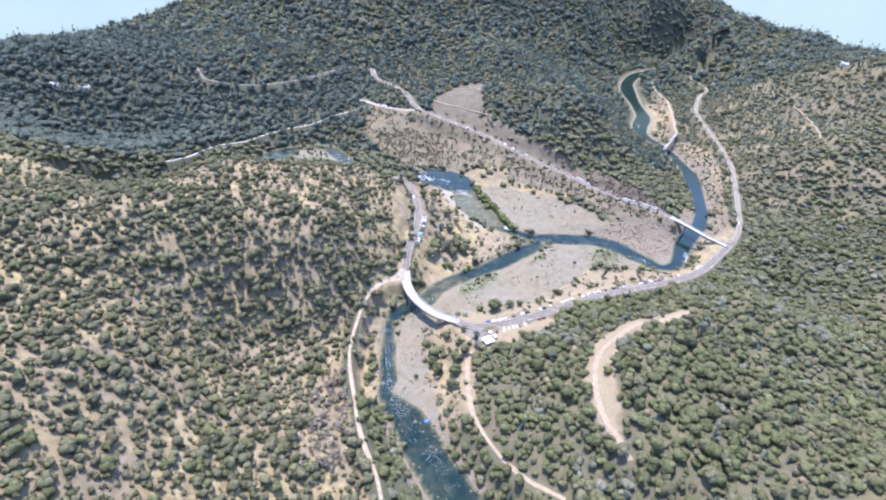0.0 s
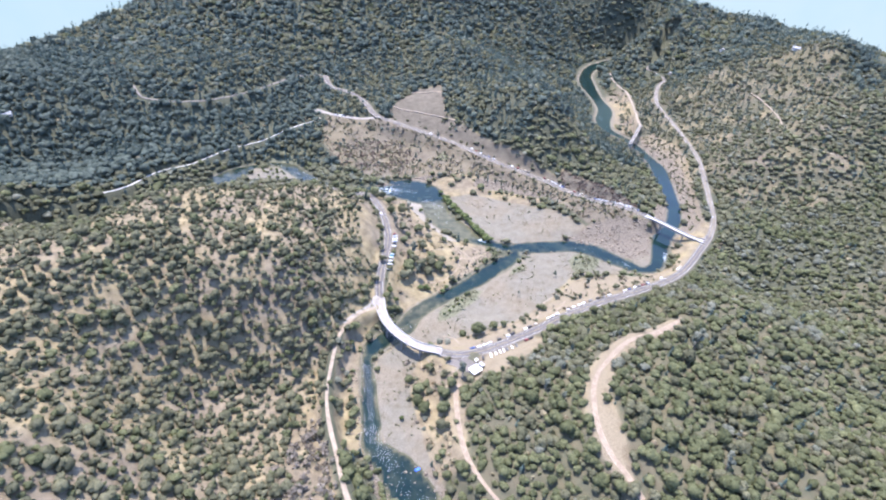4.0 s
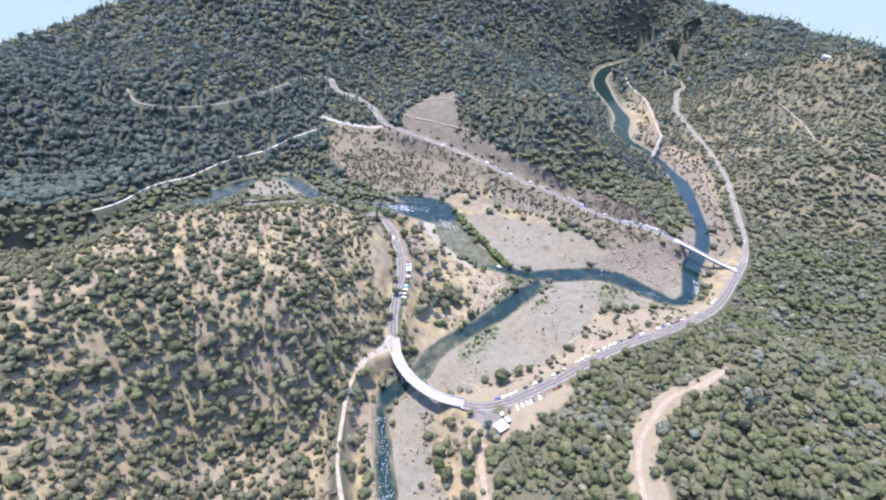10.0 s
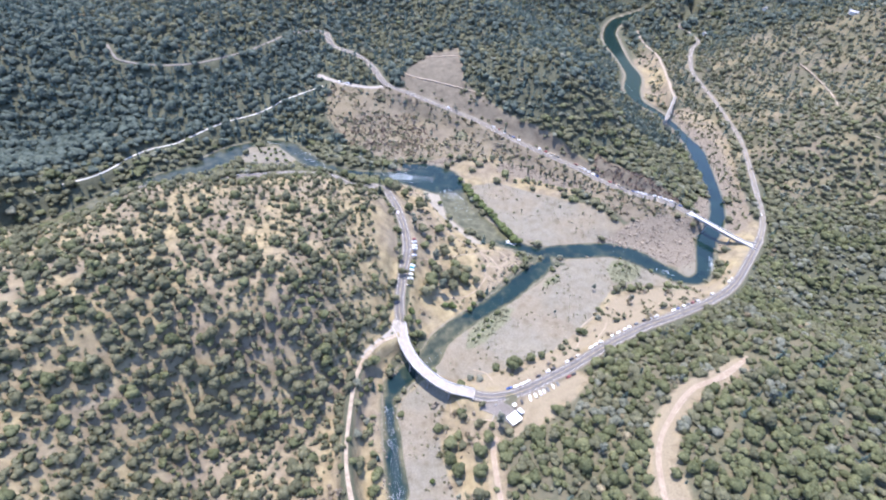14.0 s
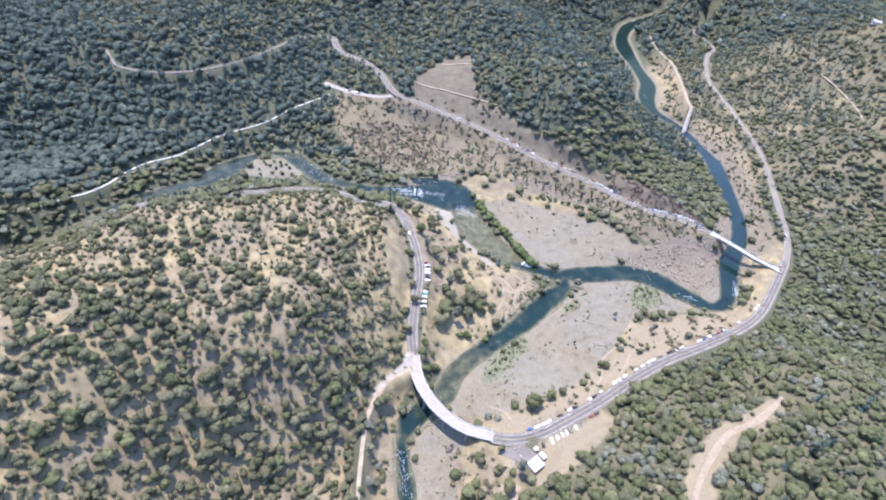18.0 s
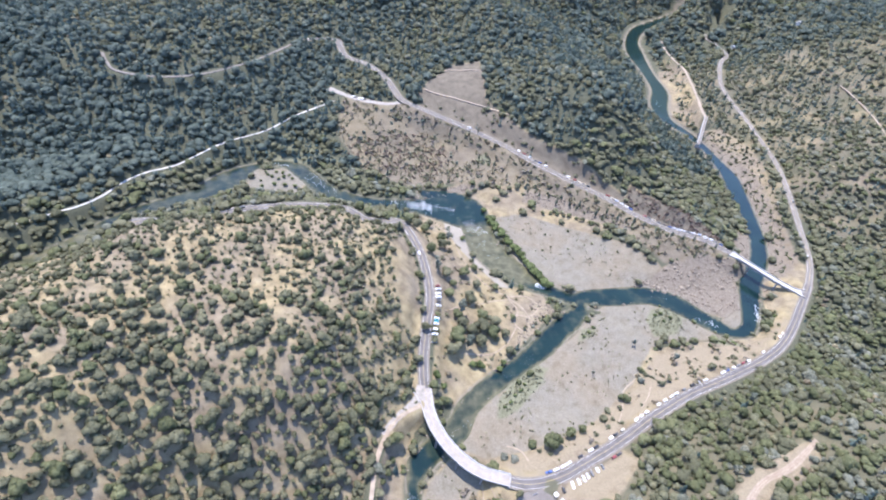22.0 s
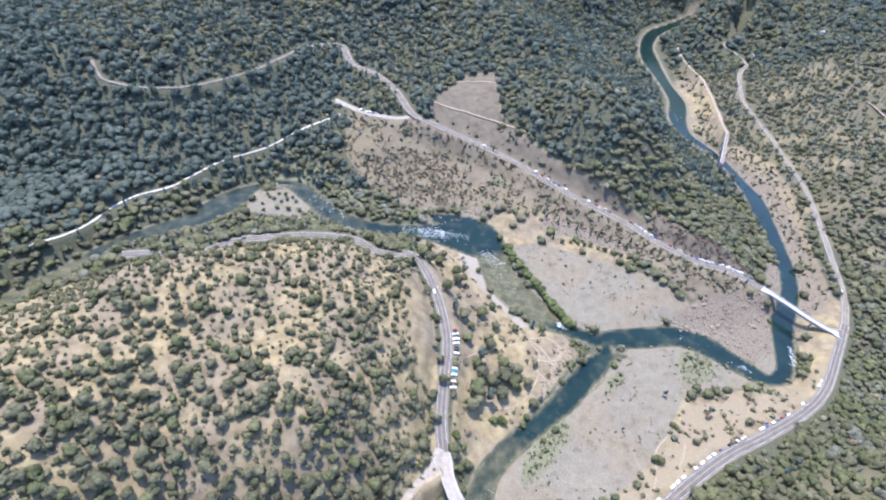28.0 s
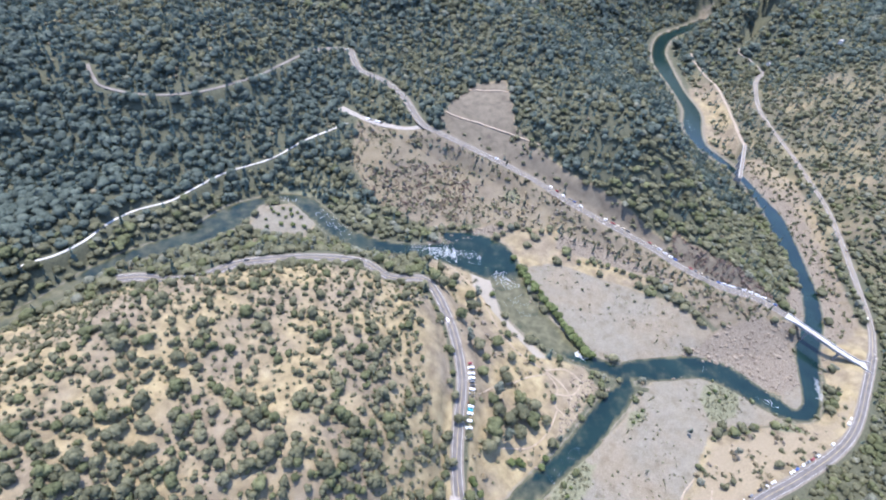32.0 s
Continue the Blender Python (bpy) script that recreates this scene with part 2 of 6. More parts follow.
M_PINE = leaf_material("pine_needles", (0.057, 0.072, 0.054), (0.103, 0.122, 0.091), True)
M_GREY_PINE = leaf_material("grey_pine_needles", (0.094, 0.110, 0.087), (0.180, 0.188, 0.151), True)
M_WILLOW = leaf_material("willow_leaves", (0.060, 0.077, 0.030), (0.109, 0.133, 0.056), True)
M_OAK_S = leaf_material("oak_wood_leaves", (0.089, 0.091, 0.055), (0.153, 0.150, 0.094), False)
M_GREEN_S = leaf_material("live_oak_wood_leaves", (0.078, 0.087, 0.044), (0.140, 0.147, 0.077), False)
# mountain shade and blue distance haze are put into this leaf colour
M_HAZE_SHADE_S = leaf_material("haze_shade_tinted_leaves", (0.058, 0.077, 0.066), (0.107, 0.130, 0.108), False)
# bluer than the single pines: distance haze painted into the needles
M_HAZE_PINE_S = leaf_material("haze_blue_pine_needles", (0.055, 0.080, 0.072), (0.100, 0.138, 0.120), False)
M_SILVER_S = leaf_material("silvery_leaves", (0.118, 0.126, 0.096), (0.182, 0.186, 0.147), False)
M_GREY_S = leaf_material("bare_grey_twigs", (0.139, 0.118, 0.095), (0.219, 0.193, 0.162), False)
M_BURNT_S = leaf_material("burnt_brown_twigs", (0.104, 0.074, 0.061), (0.170, 0.129, 0.110), False)
M_WEED_S = leaf_material("dull_weed_leaves", (0.082, 0.082, 0.054), (0.131, 0.127, 0.085), False)
M_BRUSH_S = leaf_material("dry_brush_leaves", (0.139, 0.113, 0.078), (0.256, 0.223, 0.145), False)
M_FOAM = plain("river_foam", (0.62, 0.65, 0.66), 0.6)
M_GLASS = plain("car_glass", (0.02, 0.024, 0.028), 0.08, 0.0, 0.6)
M_RUBBER = plain("black_rubber", (0.02, 0.02, 0.02), 0.85)
M_ROOF = plain("white_roof_coating", (0.62, 0.62, 0.61), 0.6)
M_WALL = plain("tan_block_wall", (0.47, 0.43, 0.37), 0.85)
M_DARK = plain("dark_brown_panel", (0.06, 0.05, 0.045), 0.7)
M_BLUE = plain("blue_raft_rubber", (0.03, 0.14, 0.55), 0.45)
M_LIGHT = plain("lamp_lens", (0.75, 0.75, 0.72), 0.2)
M_RED = plain("red_lamp_lens", (0.35, 0.02, 0.02), 0.3)
PAINTS = {}
for nm_, c_ in (("white", (0.66, 0.66, 0.65)), ("silver", (0.48, 0.49, 0.50)), ("black", (0.018, 0.018, 0.02)), ("dark grey", (0.09, 0.095, 0.10)),
                ("dark red", (0.16, 0.02, 0.025)), ("blue", (0.03, 0.07, 0.20)), ("teal", (0.02, 0.27, 0.30)), ("beige", (0.42, 0.37, 0.29)), ("green", (0.05, 0.09, 0.06))):
    PAINTS[nm_] = plain("paint_" + nm_.replace(" ", "_"), c_, 0.3, 0.0, 0.5)


# ---------------------------------------------------------------- plan: hills (x, y, reach, height), rivers (x, y, half width), roads (x, y, z)
HILLS_SOUTH = [
    (-112, -287, 150, 56.8), (-360, -130, 90, 79.1), (7, -111, 55, 26.8), (315, -62, 90, 74.2),
    (-292, 5, 90, 28.3), (-116, 12, 55, -25.3), (225, 50, 150, 59.6), (-450, 50, 150, 75.3),
    (48, 53, 55, -13.5), (213, 53, 55, 16), (-22, 72, 90, -1.5), (90, 136, 55, 18.3),
    (517, 140, 90, 58.9), (-225, 140, 90, 13.4), (-450, 162, 150, 90.4), (-281, 177, 55, 58.5),
    (172, 218, 55, 24.1), (90, 218, 55, 6.1), (-157, 218, 55, 26.3), (-198, 260, 55, -30.4),
    (7, 260, 55, 16.5), (296, 260, 55, 36.3), (-90, 275, 90, -31.4),
    (-270, 190, 75, -58), (-220, 320, 80, -20), (-178, 215, 40, -14), (-380, 150, 110, -30),
]
HILLS_LOW = [
    (675, 275, 150, 109.9), (131, 301, 55, -5.2), (-157, 342, 55, 49.9), (315, 342, 90, -3.9),
    (-292, 342, 90, 65.6), (420, 342, 55, -32.7), (378, 383, 55, 15.7), (7, 383, 55, -1.7),
    (-562, 410, 90, 64.3), (-116, 425, 55, 24.3), (543, 425, 55, -10.9), (296, 466, 55, -15.7),
    (461, 466, 55, 11.4), (-157, 477, 90, 22.7), (112, 500, 150, -7), (585, 507, 55, -20.9),
    (-33, 507, 55, 6.2), (-281, 507, 55, 37), (48, 507, 55, -4.6), (-630, 545, 90, 37.3),
    (450, 545, 90, -9.3), (-116, 548, 55, 26.3), (378, 548, 55, -17.4),
]
HILLS_MIDDLE = [
    (296, 548, 55, 33.7), (-405, 548, 55, -32), (-446, 590, 55, 38.5), (48, 590, 55, -3.7),
    (-198, 590, 55, 5.7), (255, 590, 55, -0.8), (-322, 590, 55, -14), (855, 612, 90, 76),
    (652, 612, 90, 61.6), (172, 631, 55, -5), (461, 672, 55, -15.1), (-363, 672, 55, 24.7),
    (-495, 680, 90, -53.1), (-90, 680, 90, -38.4), (-292, 680, 90, -30.4), (543, 713, 55, -8.7),
    (-75, 713, 55, 15.8), (255, 713, 55, 54.1), (131, 713, 55, -5.1), (7, 755, 55, -22.5),
    (213, 796, 55, 36.1), (-75, 796, 55, 5.5),
]
HILLS_NORTH = [
    (450, 815, 90, -25.8), (247, 815, 90, 39.6), (45, 815, 90, 28.9), (720, 815, 90, -16),
    (-697, 815, 90, 37.1), (900, 837, 150, 99.2), (873, 837, 55, 23.1), (-240, 878, 55, -11.2),
    (-157, 878, 55, -10.6), (-360, 882, 90, 21.7), (626, 920, 55, 6.9), (-630, 950, 90, 8.2),
    (517, 950, 90, -20.4), (-240, 961, 55, 15.1), (180, 1017, 90, 62.2), (-157, 1017, 90, -11.6),
    (45, 1017, 90, -15.9), (1012, 1062, 150, 22), (708, 1085, 55, -5.6), (708, 1167, 55, -21.4),
    (562, 1175, 150, -71.7),
]
HILLS_FAR = [
    (585, 1291, 55, -23.9), (708, 1291, 55, 20.8), (915, 1291, 55, -36.7), (855, 1355, 90, 75),
    (-360, 1355, 90, 39.9), (-112, 1400, 150, 43.2), (-540, 1400, 480, 117.1), (1260, 1400, 480, 199.4),
    (180, 1422, 90, 55.2), (652, 1422, 90, -84.2), (990, 1422, 90, 9.5), (450, 1490, 90, 100.3),
    (787, 1490, 90, -129.8), (873, 1538, 55, -78.1), (75, 1550, 260, 125.3), (791, 1662, 55, 58.5),
    (-640, 1180, 200, -38), (1400, 1480, 260, -95), (720, 1760, 90, 9.5), (990, 1760, 90, 14.9), (450, 1760, 90, 64.4), (900, 1850, 150, 84),
    (562, 1850, 150, 95.1), (675, 1962, 150, 72.7),
]

RIVER_MAIN = [(-76, 215, 8), (-77, 241, 7), (-76, 258, 7), (-76, 274, 5), (-75, 292, 5), (-68, 306, 10), (-51, 320, 9), (-34, 330, 10), (-22, 349, 9), (-6, 362, 9), (13, 374, 9), (40, 390, 9), (65, 406, 11), (88, 425, 11), (106, 437, 11), (120, 447, 8), (127, 458, 4), (127, 466, 4)]
RIVER_MID = [(118, 466, 9), (104, 473, 8), (84, 487, 11), (70, 503, 14), (54, 523, 18), (40, 552, 18), (40, 585, 19), (33, 623, 23), (10, 645, 14), (-13, 651, 10)]
RIVER_MID_UP = [(25, 607, 24), (-8, 622, 20), (-34, 626, 12), (-70, 630, 9), (-106, 637, 12), (-134, 655, 12), (-155, 682, 12), (-169, 701, 12), (-194, 714, 6), (-226, 702, 7), (-246, 679, 17), (-278, 647, 13), (-320, 622, 9), (-347, 606, 7), (-379, 565, 7), (-402, 543, 7), (-440, 512, 9), (-462, 500, 3)]
RIVER_NORTH = [(133, 466, 11), (170, 466, 13), (204, 467, 13), (234, 454, 15), (250, 436, 13), (266, 420, 12), (278, 410, 7), (302, 414, 8), (334, 456, 12), (352, 481, 13), (390, 516, 11), (420, 562, 11), (439, 606, 11), (455, 653, 14), (474, 703, 14), (478, 746, 10), (481, 784, 8), (476, 834, 9), (461, 882, 11), (474, 935, 16), (512, 1004, 16), (530, 1091, 13), (554, 1199, 19), (590, 1289, 14), (647, 1368, 15), (709, 1421, 13), (809, 1493, 16), (873, 1549, 17)]
EAST_ROAD = [(-7, 280, 14), (4, 277, 13), (19, 277, 12), (36, 280, 12), (53, 286, 12), (92, 301, 12), (134, 320, 12), (181, 338, 12), (226, 350, 13), (282, 368, 13), (323, 389, 13), (370, 427, 14), (409, 461, 15), (439, 497, 16.5), (472, 557, 19), (509, 630, 23), (542, 699, 25), (559, 758, 27), (580, 834, 29), (594, 906, 32), (612, 970, 36), (666, 1060, 41), (709, 1105, 46), (717, 1150, 48), (706, 1192, 51), (744, 1229, 53), (775, 1258, 54), (801, 1280, 55)]
NW_ROAD = [(338, 514, 17), (311, 540, 18), (276, 555, 19), (240, 587, 20), (217, 614, 22), (178, 650, 24), (137, 686, 28), (102, 723, 32), (56, 760, 36), (1, 798, 41), (-28, 821, 44), (-45, 881, 47), (-70, 923, 49), (-102, 945, 51), (-111, 974, 54), (-120, 1001, 56), (-172, 982, 58)]
UPPER_ROAD = [(-172, 982, 58), (-229, 897, 58), (-259, 866, 58), (-301, 833, 58), (-349, 816, 60), (-393, 823, 62), (-407, 839, 65), (-419, 863, 68)]
WEST_ROAD = [(-58, 361, 15), (-56, 387, 19), (-49, 419, 23), (-41, 451, 26), (-40, 487, 28), (-45, 523, 30), (-58, 556, 31), (-91, 559, 32), (-116, 580, 31), (-158, 586, 31), (-199, 584, 30), (-228, 579, 29), (-256, 564, 28), (-281, 562, 26), (-304, 566, 26), (-323, 565, 25)]
BANK_TRACK = [(-63, 346, 16), (-85, 334, 17), (-99, 311, 18), (-105, 289, 18), (-112, 246, 17), (-111, 215, 17), (-106, 184, 18), (-98, 145, 18), (-86, 112, 19), (-82, 93, 20)]
FOREST_TRACK = [(4, 242, 12), (-3, 229, 12), (-7, 193, 14), (-6, 163, 16), (7, 129, 19), (23, 105, 23), (47, 86, 27)]
LOOP = [(93, 100, 52), (90, 120, 53), (87, 132, 53), (86, 150, 54), (91, 173, 54), (104, 199, 53), (126, 221, 52), (160, 243, 51), (195, 253, 49), (232, 270, 48)]
RIVER_TRAIL = [(-680, 480, 24), (-590, 512, 20), (-500, 545, 17), (-455, 563, 15), (-417, 582, 14), (-401, 594, 14), (-383, 604, 14), (-367, 624, 13), (-355, 649, 12), (-336, 670, 12), (-307, 685, 13), (-289, 704, 14), (-259, 734, 16), (-212, 760, 20), (-175, 793, 26), (-119, 833, 32)]
WLOT = [(-131, 861, 36), (-106, 837, 38), (-85, 821, 40), (-51, 812, 40), (-26, 817, 41)]

RIVER_SOUTH = [(150, -700, 20), (120, -400, 20), (85, -180, 18), (40, -40, 18), (10, 40, 18), (-25, 102, 18), (-40, 129, 17), (-50, 151, 17), (-60, 174, 15), (-79, 200, 7), (-77, 216, 6)]
BRIDGE_LINE = [(-7, 280, 15), (-27.5, 289, 15), (-42, 303, 15), (-51.8, 319.2, 15), (-57.5, 339, 15), (-58, 361, 15.5)]
FAR_TRACK = [(518, 860, 20), (525, 882, 20), (546, 934, 21), (573, 1005, 22), (596, 1073, 22), (600, 1117, 21), (611, 1179, 21), (629, 1231, 23)]
RIDGE_TRACK = [(731, 846, 100), (723, 798, 98), (694, 724, 97), (657, 659, 97), (638, 594, 96), (664, 551, 96)]
TERRACE_TRACK = [(6, 840, 50), (20, 832, 52), (54, 812, 51), (94, 786, 50), (118, 766, 48)]
TERRACE_TRACK_UP = [(40, 885, 62), (72, 880, 62), (100, 868, 60)]
BAR_SOUTH = [(-60, 182), (-66, 194), (-70, 213), (-71, 240), (-71, 272), (-65, 290), (-43, 307), (-22, 290), (-38, 265), (-40, 240), (-38, 213), (-36, 190), (-34, 172), (-42, 168), (-50, 176)]
BAR_MAIN = [(-40, 318), (-28, 326), (-3, 351), (45, 379), (104, 417), (126, 436), (150, 453), (197, 455), (229, 438), (248, 418), (265, 402), (197, 402), (173, 395), (136, 358), (79, 322), (40, 308), (3, 304), (-18, 304)]
BAR_NORTH = [(56, 600), (101, 605), (129, 590), (170, 568), (208, 540), (239, 501), (215, 482), (136, 478), (99, 483), (77, 517), (61, 573)]
BAR_MID = [(2, 597), (20, 583), (20, 540), (34, 512), (54, 482), (41, 484), (10, 540), (-2, 571)]
BAR_UP = [(-221, 696), (-179, 698), (-160, 671), (-171, 644), (-229, 658)]
BAR_TONGUE = [(276, 424), (281, 416), (292, 416), (303, 421), (314, 434), (302, 438), (286, 433)]
SIDE_POOL = [(112, 441, 2.0), (122, 445, 3.0), (132, 446, 3.2), (142, 445, 1.6)]
ROCK_N = [(196, 482), (255, 504), (301, 513), (338, 505), (326, 470), (310, 440), (290, 425), (267, 438), (245, 460)]
SOUTH_BANK = [(-42, 296), (-20, 288), (0, 272), (6, 246), (-1, 205), (-10, 165), (-32, 160), (-42, 215), (-44, 250)]
TRACK_BANK = [(-66, 338), (-92, 322), (-103, 289), (-108, 246), (-107, 215), (-102, 184), (-84, 186), (-84, 215), (-84, 260), (-82, 292), (-72, 318)]
WEEDS = [[(2, 336), (18, 342), (48, 365), (60, 381), (50, 386), (30, 375), (8, 354)], [(185, 409), (211, 412), (226, 424), (234, 436), (222, 448), (203, 446), (190, 432)], [(103, 409), (122, 417), (128, 426), (112, 423)], [(248, 396), (276, 392), (272, 402), (250, 404)]]
ROCK_W = [(345, 470), (372, 505), (405, 560), (395, 575), (360, 530), (335, 490)]
BRIDGE_EAST = [(340, 436), (362, 470), (384, 500), (420, 505), (432, 484), (404, 454), (376, 432), (350, 418)]
FORK = [(-60, 376), (-52, 352), (-60, 340), (-76, 326), (-94, 322), (-92, 334), (-76, 346), (-68, 358), (-66, 376)]
TALUS = [(46, 651), (106, 657), (156, 625), (202, 567), (169, 568), (112, 591), (53, 607)]
POINT_ROCK = [(34, 404), (56, 418), (92, 448), (84, 464), (70, 462), (60, 444), (44, 424)]
RAPID_ROCK = [(-40, 640), (-10, 655), (40, 668), (60, 655), (20, 650), (-20, 636)]
TERRACE = [(-5, 826), (14, 853), (55, 898), (100, 900), (95, 840), (91, 803), (81, 770), (45, 792)]
WEST_MEADOW = [(-73, 504), (-60, 540), (-52, 500), (-51, 448), (-56, 415), (-64, 405), (-74, 417), (-77, 454)]
EAST_STRIP = [(0, 284), (-16, 300), (40, 306), (79, 320), (136, 356), (173, 392), (265, 400), (300, 400), (345, 425), (352, 408), (284, 372), (226, 356), (134, 326), (53, 292), (19, 283)]
LOT_SLOPE = [(32, 272), (75, 284), (90, 294), (100, 285), (70, 262), (30, 238), (14, 240)]
NORTH_BANK = [(-30, 665), (20, 672), (60, 662), (110, 655), (160, 622), (215, 560), (245, 505), (330, 512), (312, 534), (240, 580), (178, 643), (100, 716), (0, 792), (-30, 812), (-110, 830), (-120, 760), (-90, 700)]
WEST_BANK = [(-50, 362), (-36, 430), (-33, 500), (-46, 540), (-40, 620), (10, 615), (15, 540), (40, 490), (85, 470), (88, 450), (40, 408), (0, 380), (-30, 352)]
SAVANNA = [(-60, 350), (-90, 335), (-112, 290), (-118, 215), (-104, 150), (-88, 90), (-80, -250), (-520, -250), (-560, 420), (-400, 530), (-330, 555), (-256, 555), (-200, 575), (-95, 550), (-64, 545), (-48, 490), (-60, 400)]
PATCHY = [(478, 590), (500, 700), (498, 800), (500, 880), (500, 960), (540, 1060), (575, 1150), (640, 1140), (660, 1030), (780, 1000), (900, 860), (760, 600), (640, 470), (520, 500)]
GORGE_EAST = [(395, 480), (426, 500), (456, 560), (494, 640), (524, 705), (540, 765), (534, 830), (505, 840), (495, 790), (492, 740), (488, 700), (470, 650), (455, 606), (436, 562), (408, 515), (380, 488)]
ROADSIDE_BARE = [(-8, 806), (14, 822), (50, 800), (92, 800), (112, 765), (150, 715), (190, 675), (235, 622), (248, 600), (240, 592), (185, 648), (137, 692), (102, 730), (56, 768)]
BURNT_STRIP = [(236, 598), (276, 560), (315, 545), (338, 533), (336, 552), (302, 574), (272, 598), (248, 626)]
TALUS_LOW = [(108, 626), (150, 606), (205, 575), (224, 556), (232, 568), (192, 602), (152, 634), (116, 646)]
FAR_BANK = [(490, 850), (476, 885), (492, 935), (530, 1000), (548, 1080), (585, 1110), (592, 1073), (570, 1005), (542, 934), (521, 882), (510, 858)]
YELLOW_SCAR = [(236, 856), (262, 842), (277, 818), (262, 812), (244, 834)]
GREY_SLOPE = [(-112, 130), (-108, 180), (-112, 222), (-126, 232), (-142, 205), (-150, 170), (-148, 130), (-130, 105)]
BURNT_BANK = [(-120, 722), (-88, 750), (-3, 764), (40, 728), (0, 676), (-74, 695)]
GREEN_SPOT = [(64, 700), (74, 698), (80, 706), (76, 714), (66, 713)]
LOOP_PALE = [(84, 118), (80, 150), (86, 178), (100, 206), (124, 228), (158, 252), (178, 254), (196, 262), (226, 268), (222, 258), (196, 246), (170, 238), (152, 232), (134, 218), (118, 202), (106, 186), (102, 160), (96, 132), (92, 112)]
# mountain side in shade: its trees get the darkened, blued leaf colour
SHADE_TINT_WOOD = [(-140, 770), (-200, 765), (-300, 695), (-380, 640), (-440, 585), (-560, 545), (-820, 560), (-820, 1120), (-560, 1050), (-420, 880), (-340, 835), (-250, 880), (-180, 960), (-110, 930), (-110, 850)]
CREEK_GREEN = [(-215, 720), (-150, 712), (-120, 690), (-100, 660), (-85, 655), (-110, 705), (-150, 740), (-200, 745)]


def smooth(a, b, x):
    s = np.clip((x - a) / (b - a), 0, 1)
    return s * s * (3 - 2 * s)


def spline(points, step):
    """A smooth line through the points, sampled about every step metres."""
    p = [np.array(q, float) for q in points]
    p = [2 * p[0] - p[1], *p, 2 * p[-1] - p[-2]]
    out = []
    for a, b, c, d in zip(p, p[1:], p[2:], p[3:]):
        n = max(1, int(np.linalg.norm(c[:2] - b[:2]) / step))
        for i in range(n):
            s = i / n
            out.append(0.5 * (2 * b + (c - a) * s + (2 * a - 5 * b + 4 * c - d) * s * s + (3 * b - a - 3 * c + d) * s ** 3))
    out.append(p[-2])
    return np.array(out)


def to_line(x, y, line):
    """Distance to a polyline in plan, and its third coordinate at the nearest place."""
    best, third = np.full(x.shape, 1e9), np.zeros(x.shape)
    for a, b in zip(line[:-1], line[1:]):
        d = b[:2] - a[:2]
        s = np.clip(((x - a[0]) * d[0] + (y - a[1]) * d[1]) / max(d @ d, 1e-9), 0, 1)
        r = np.hypot(x - a[0] - s * d[0], y - a[1] - s * d[1])
        near = r < best
        best[near] = r[near]
        third[near] = (a[2] + s * (b[2] - a[2]))[near]
    return best, third


def to_river(x, y, line):
    """Distance to the water's edge of a river given by its middle and half widths: below 0 in the water."""
    best = np.full(x.shape, 1e9)
    for a, b in zip(line[:-1], line[1:]):
        d = b[:2] - a[:2]
        s = np.clip(((x - a[0]) * d[0] + (y - a[1]) * d[1]) / max(d @ d, 1e-9), 0, 1)
        best = np.minimum(best, np.hypot(x - a[0] - s * d[0], y - a[1] - s * d[1]) - a[2] - s * (b[2] - a[2]))
    return best


def inside(x, y, poly):
    """Signed distance to a polygon in plan: above 0 inside."""
    dist, odd = np.full(x.shape, 1e9), np.zeros(x.shape, bool)
    for (ax, ay), (bx, by) in zip(poly, poly[1:] + poly[:1]):
        dx, dy = bx - ax, by - ay
        s = np.clip(((x - ax) * dx + (y - ay) * dy) / (dx * dx + dy * dy + 1e-9), 0, 1)
        dist = np.minimum(dist, np.hypot(x - ax - s * dx, y - ay - s * dy))
        cross = (ay > y) != (by > y)
        odd ^= cross & (x < dx * (y - ay) / (dy if dy else 1e-9) + ax)
    return np.where(odd, dist, -dist)


RIVERS = [spline(r, 12) for r in (RIVER_SOUTH, RIVER_MAIN, RIVER_MID, RIVER_MID_UP, RIVER_NORTH, SIDE_POOL)]
# line, half width of the bed, reach of the cut or fill beside it
ROADBEDS = [(spline(EAST_ROAD, 10), 6.5, 16), (spline(NW_ROAD, 10), 7.0, 20), (spline(WEST_ROAD, 10), 6.0, 14), (spline(UPPER_ROAD, 14), 2.6, 12), (spline(BANK_TRACK, 8), 2.0, 9),
            (spline(FOREST_TRACK, 8), 3.0, 9), (spline(LOOP, 8), 4.0, 10), (spline(RIVER_TRAIL, 12), 1.6, 8), (spline(WLOT, 8), 6.5, 10), (spline(FAR_TRACK, 14), 3.5, 12),
            (spline(RIDGE_TRACK, 14), 3.0, 10), (spline([(2, 268, 12.3), (14, 258, 12.3), (24, 266, 12.3)], 6), 11.0, 9)]
ALL_HILLS = np.array(HILLS_SOUTH + HILLS_LOW + HILLS_MIDDLE + HILLS_NORTH + HILLS_FAR, float)
rng = np.random.default_rng(7)
SWELL = [(rng.uniform(0, 6.28), 6.283 / rng.uniform(22, 95), rng.uniform(0, 6.28)) for _ in range(14)]
CLUMP = [(rng.uniform(0, 6.28), 6.283 / rng.uniform(16, 44), rng.uniform(0, 6.28)) for _ in range(10)]
GULLY = [(rng.uniform(0, 6.28), 6.283 / rng.uniform(90, 260), rng.uniform(0, 6.28)) for _ in range(8)]


def river_edge(x, y):
    d = np.full(x.shape, 1e9)
    for line in RIVERS:
        d = np.minimum(d, to_river(x, y, line))
    return d


def wobble(x, y, waves):
    return sum(np.sin((x * math.cos(a) + y * math.sin(a)) * k + p) for a, k, p in waves) / len(waves) ** 0.5


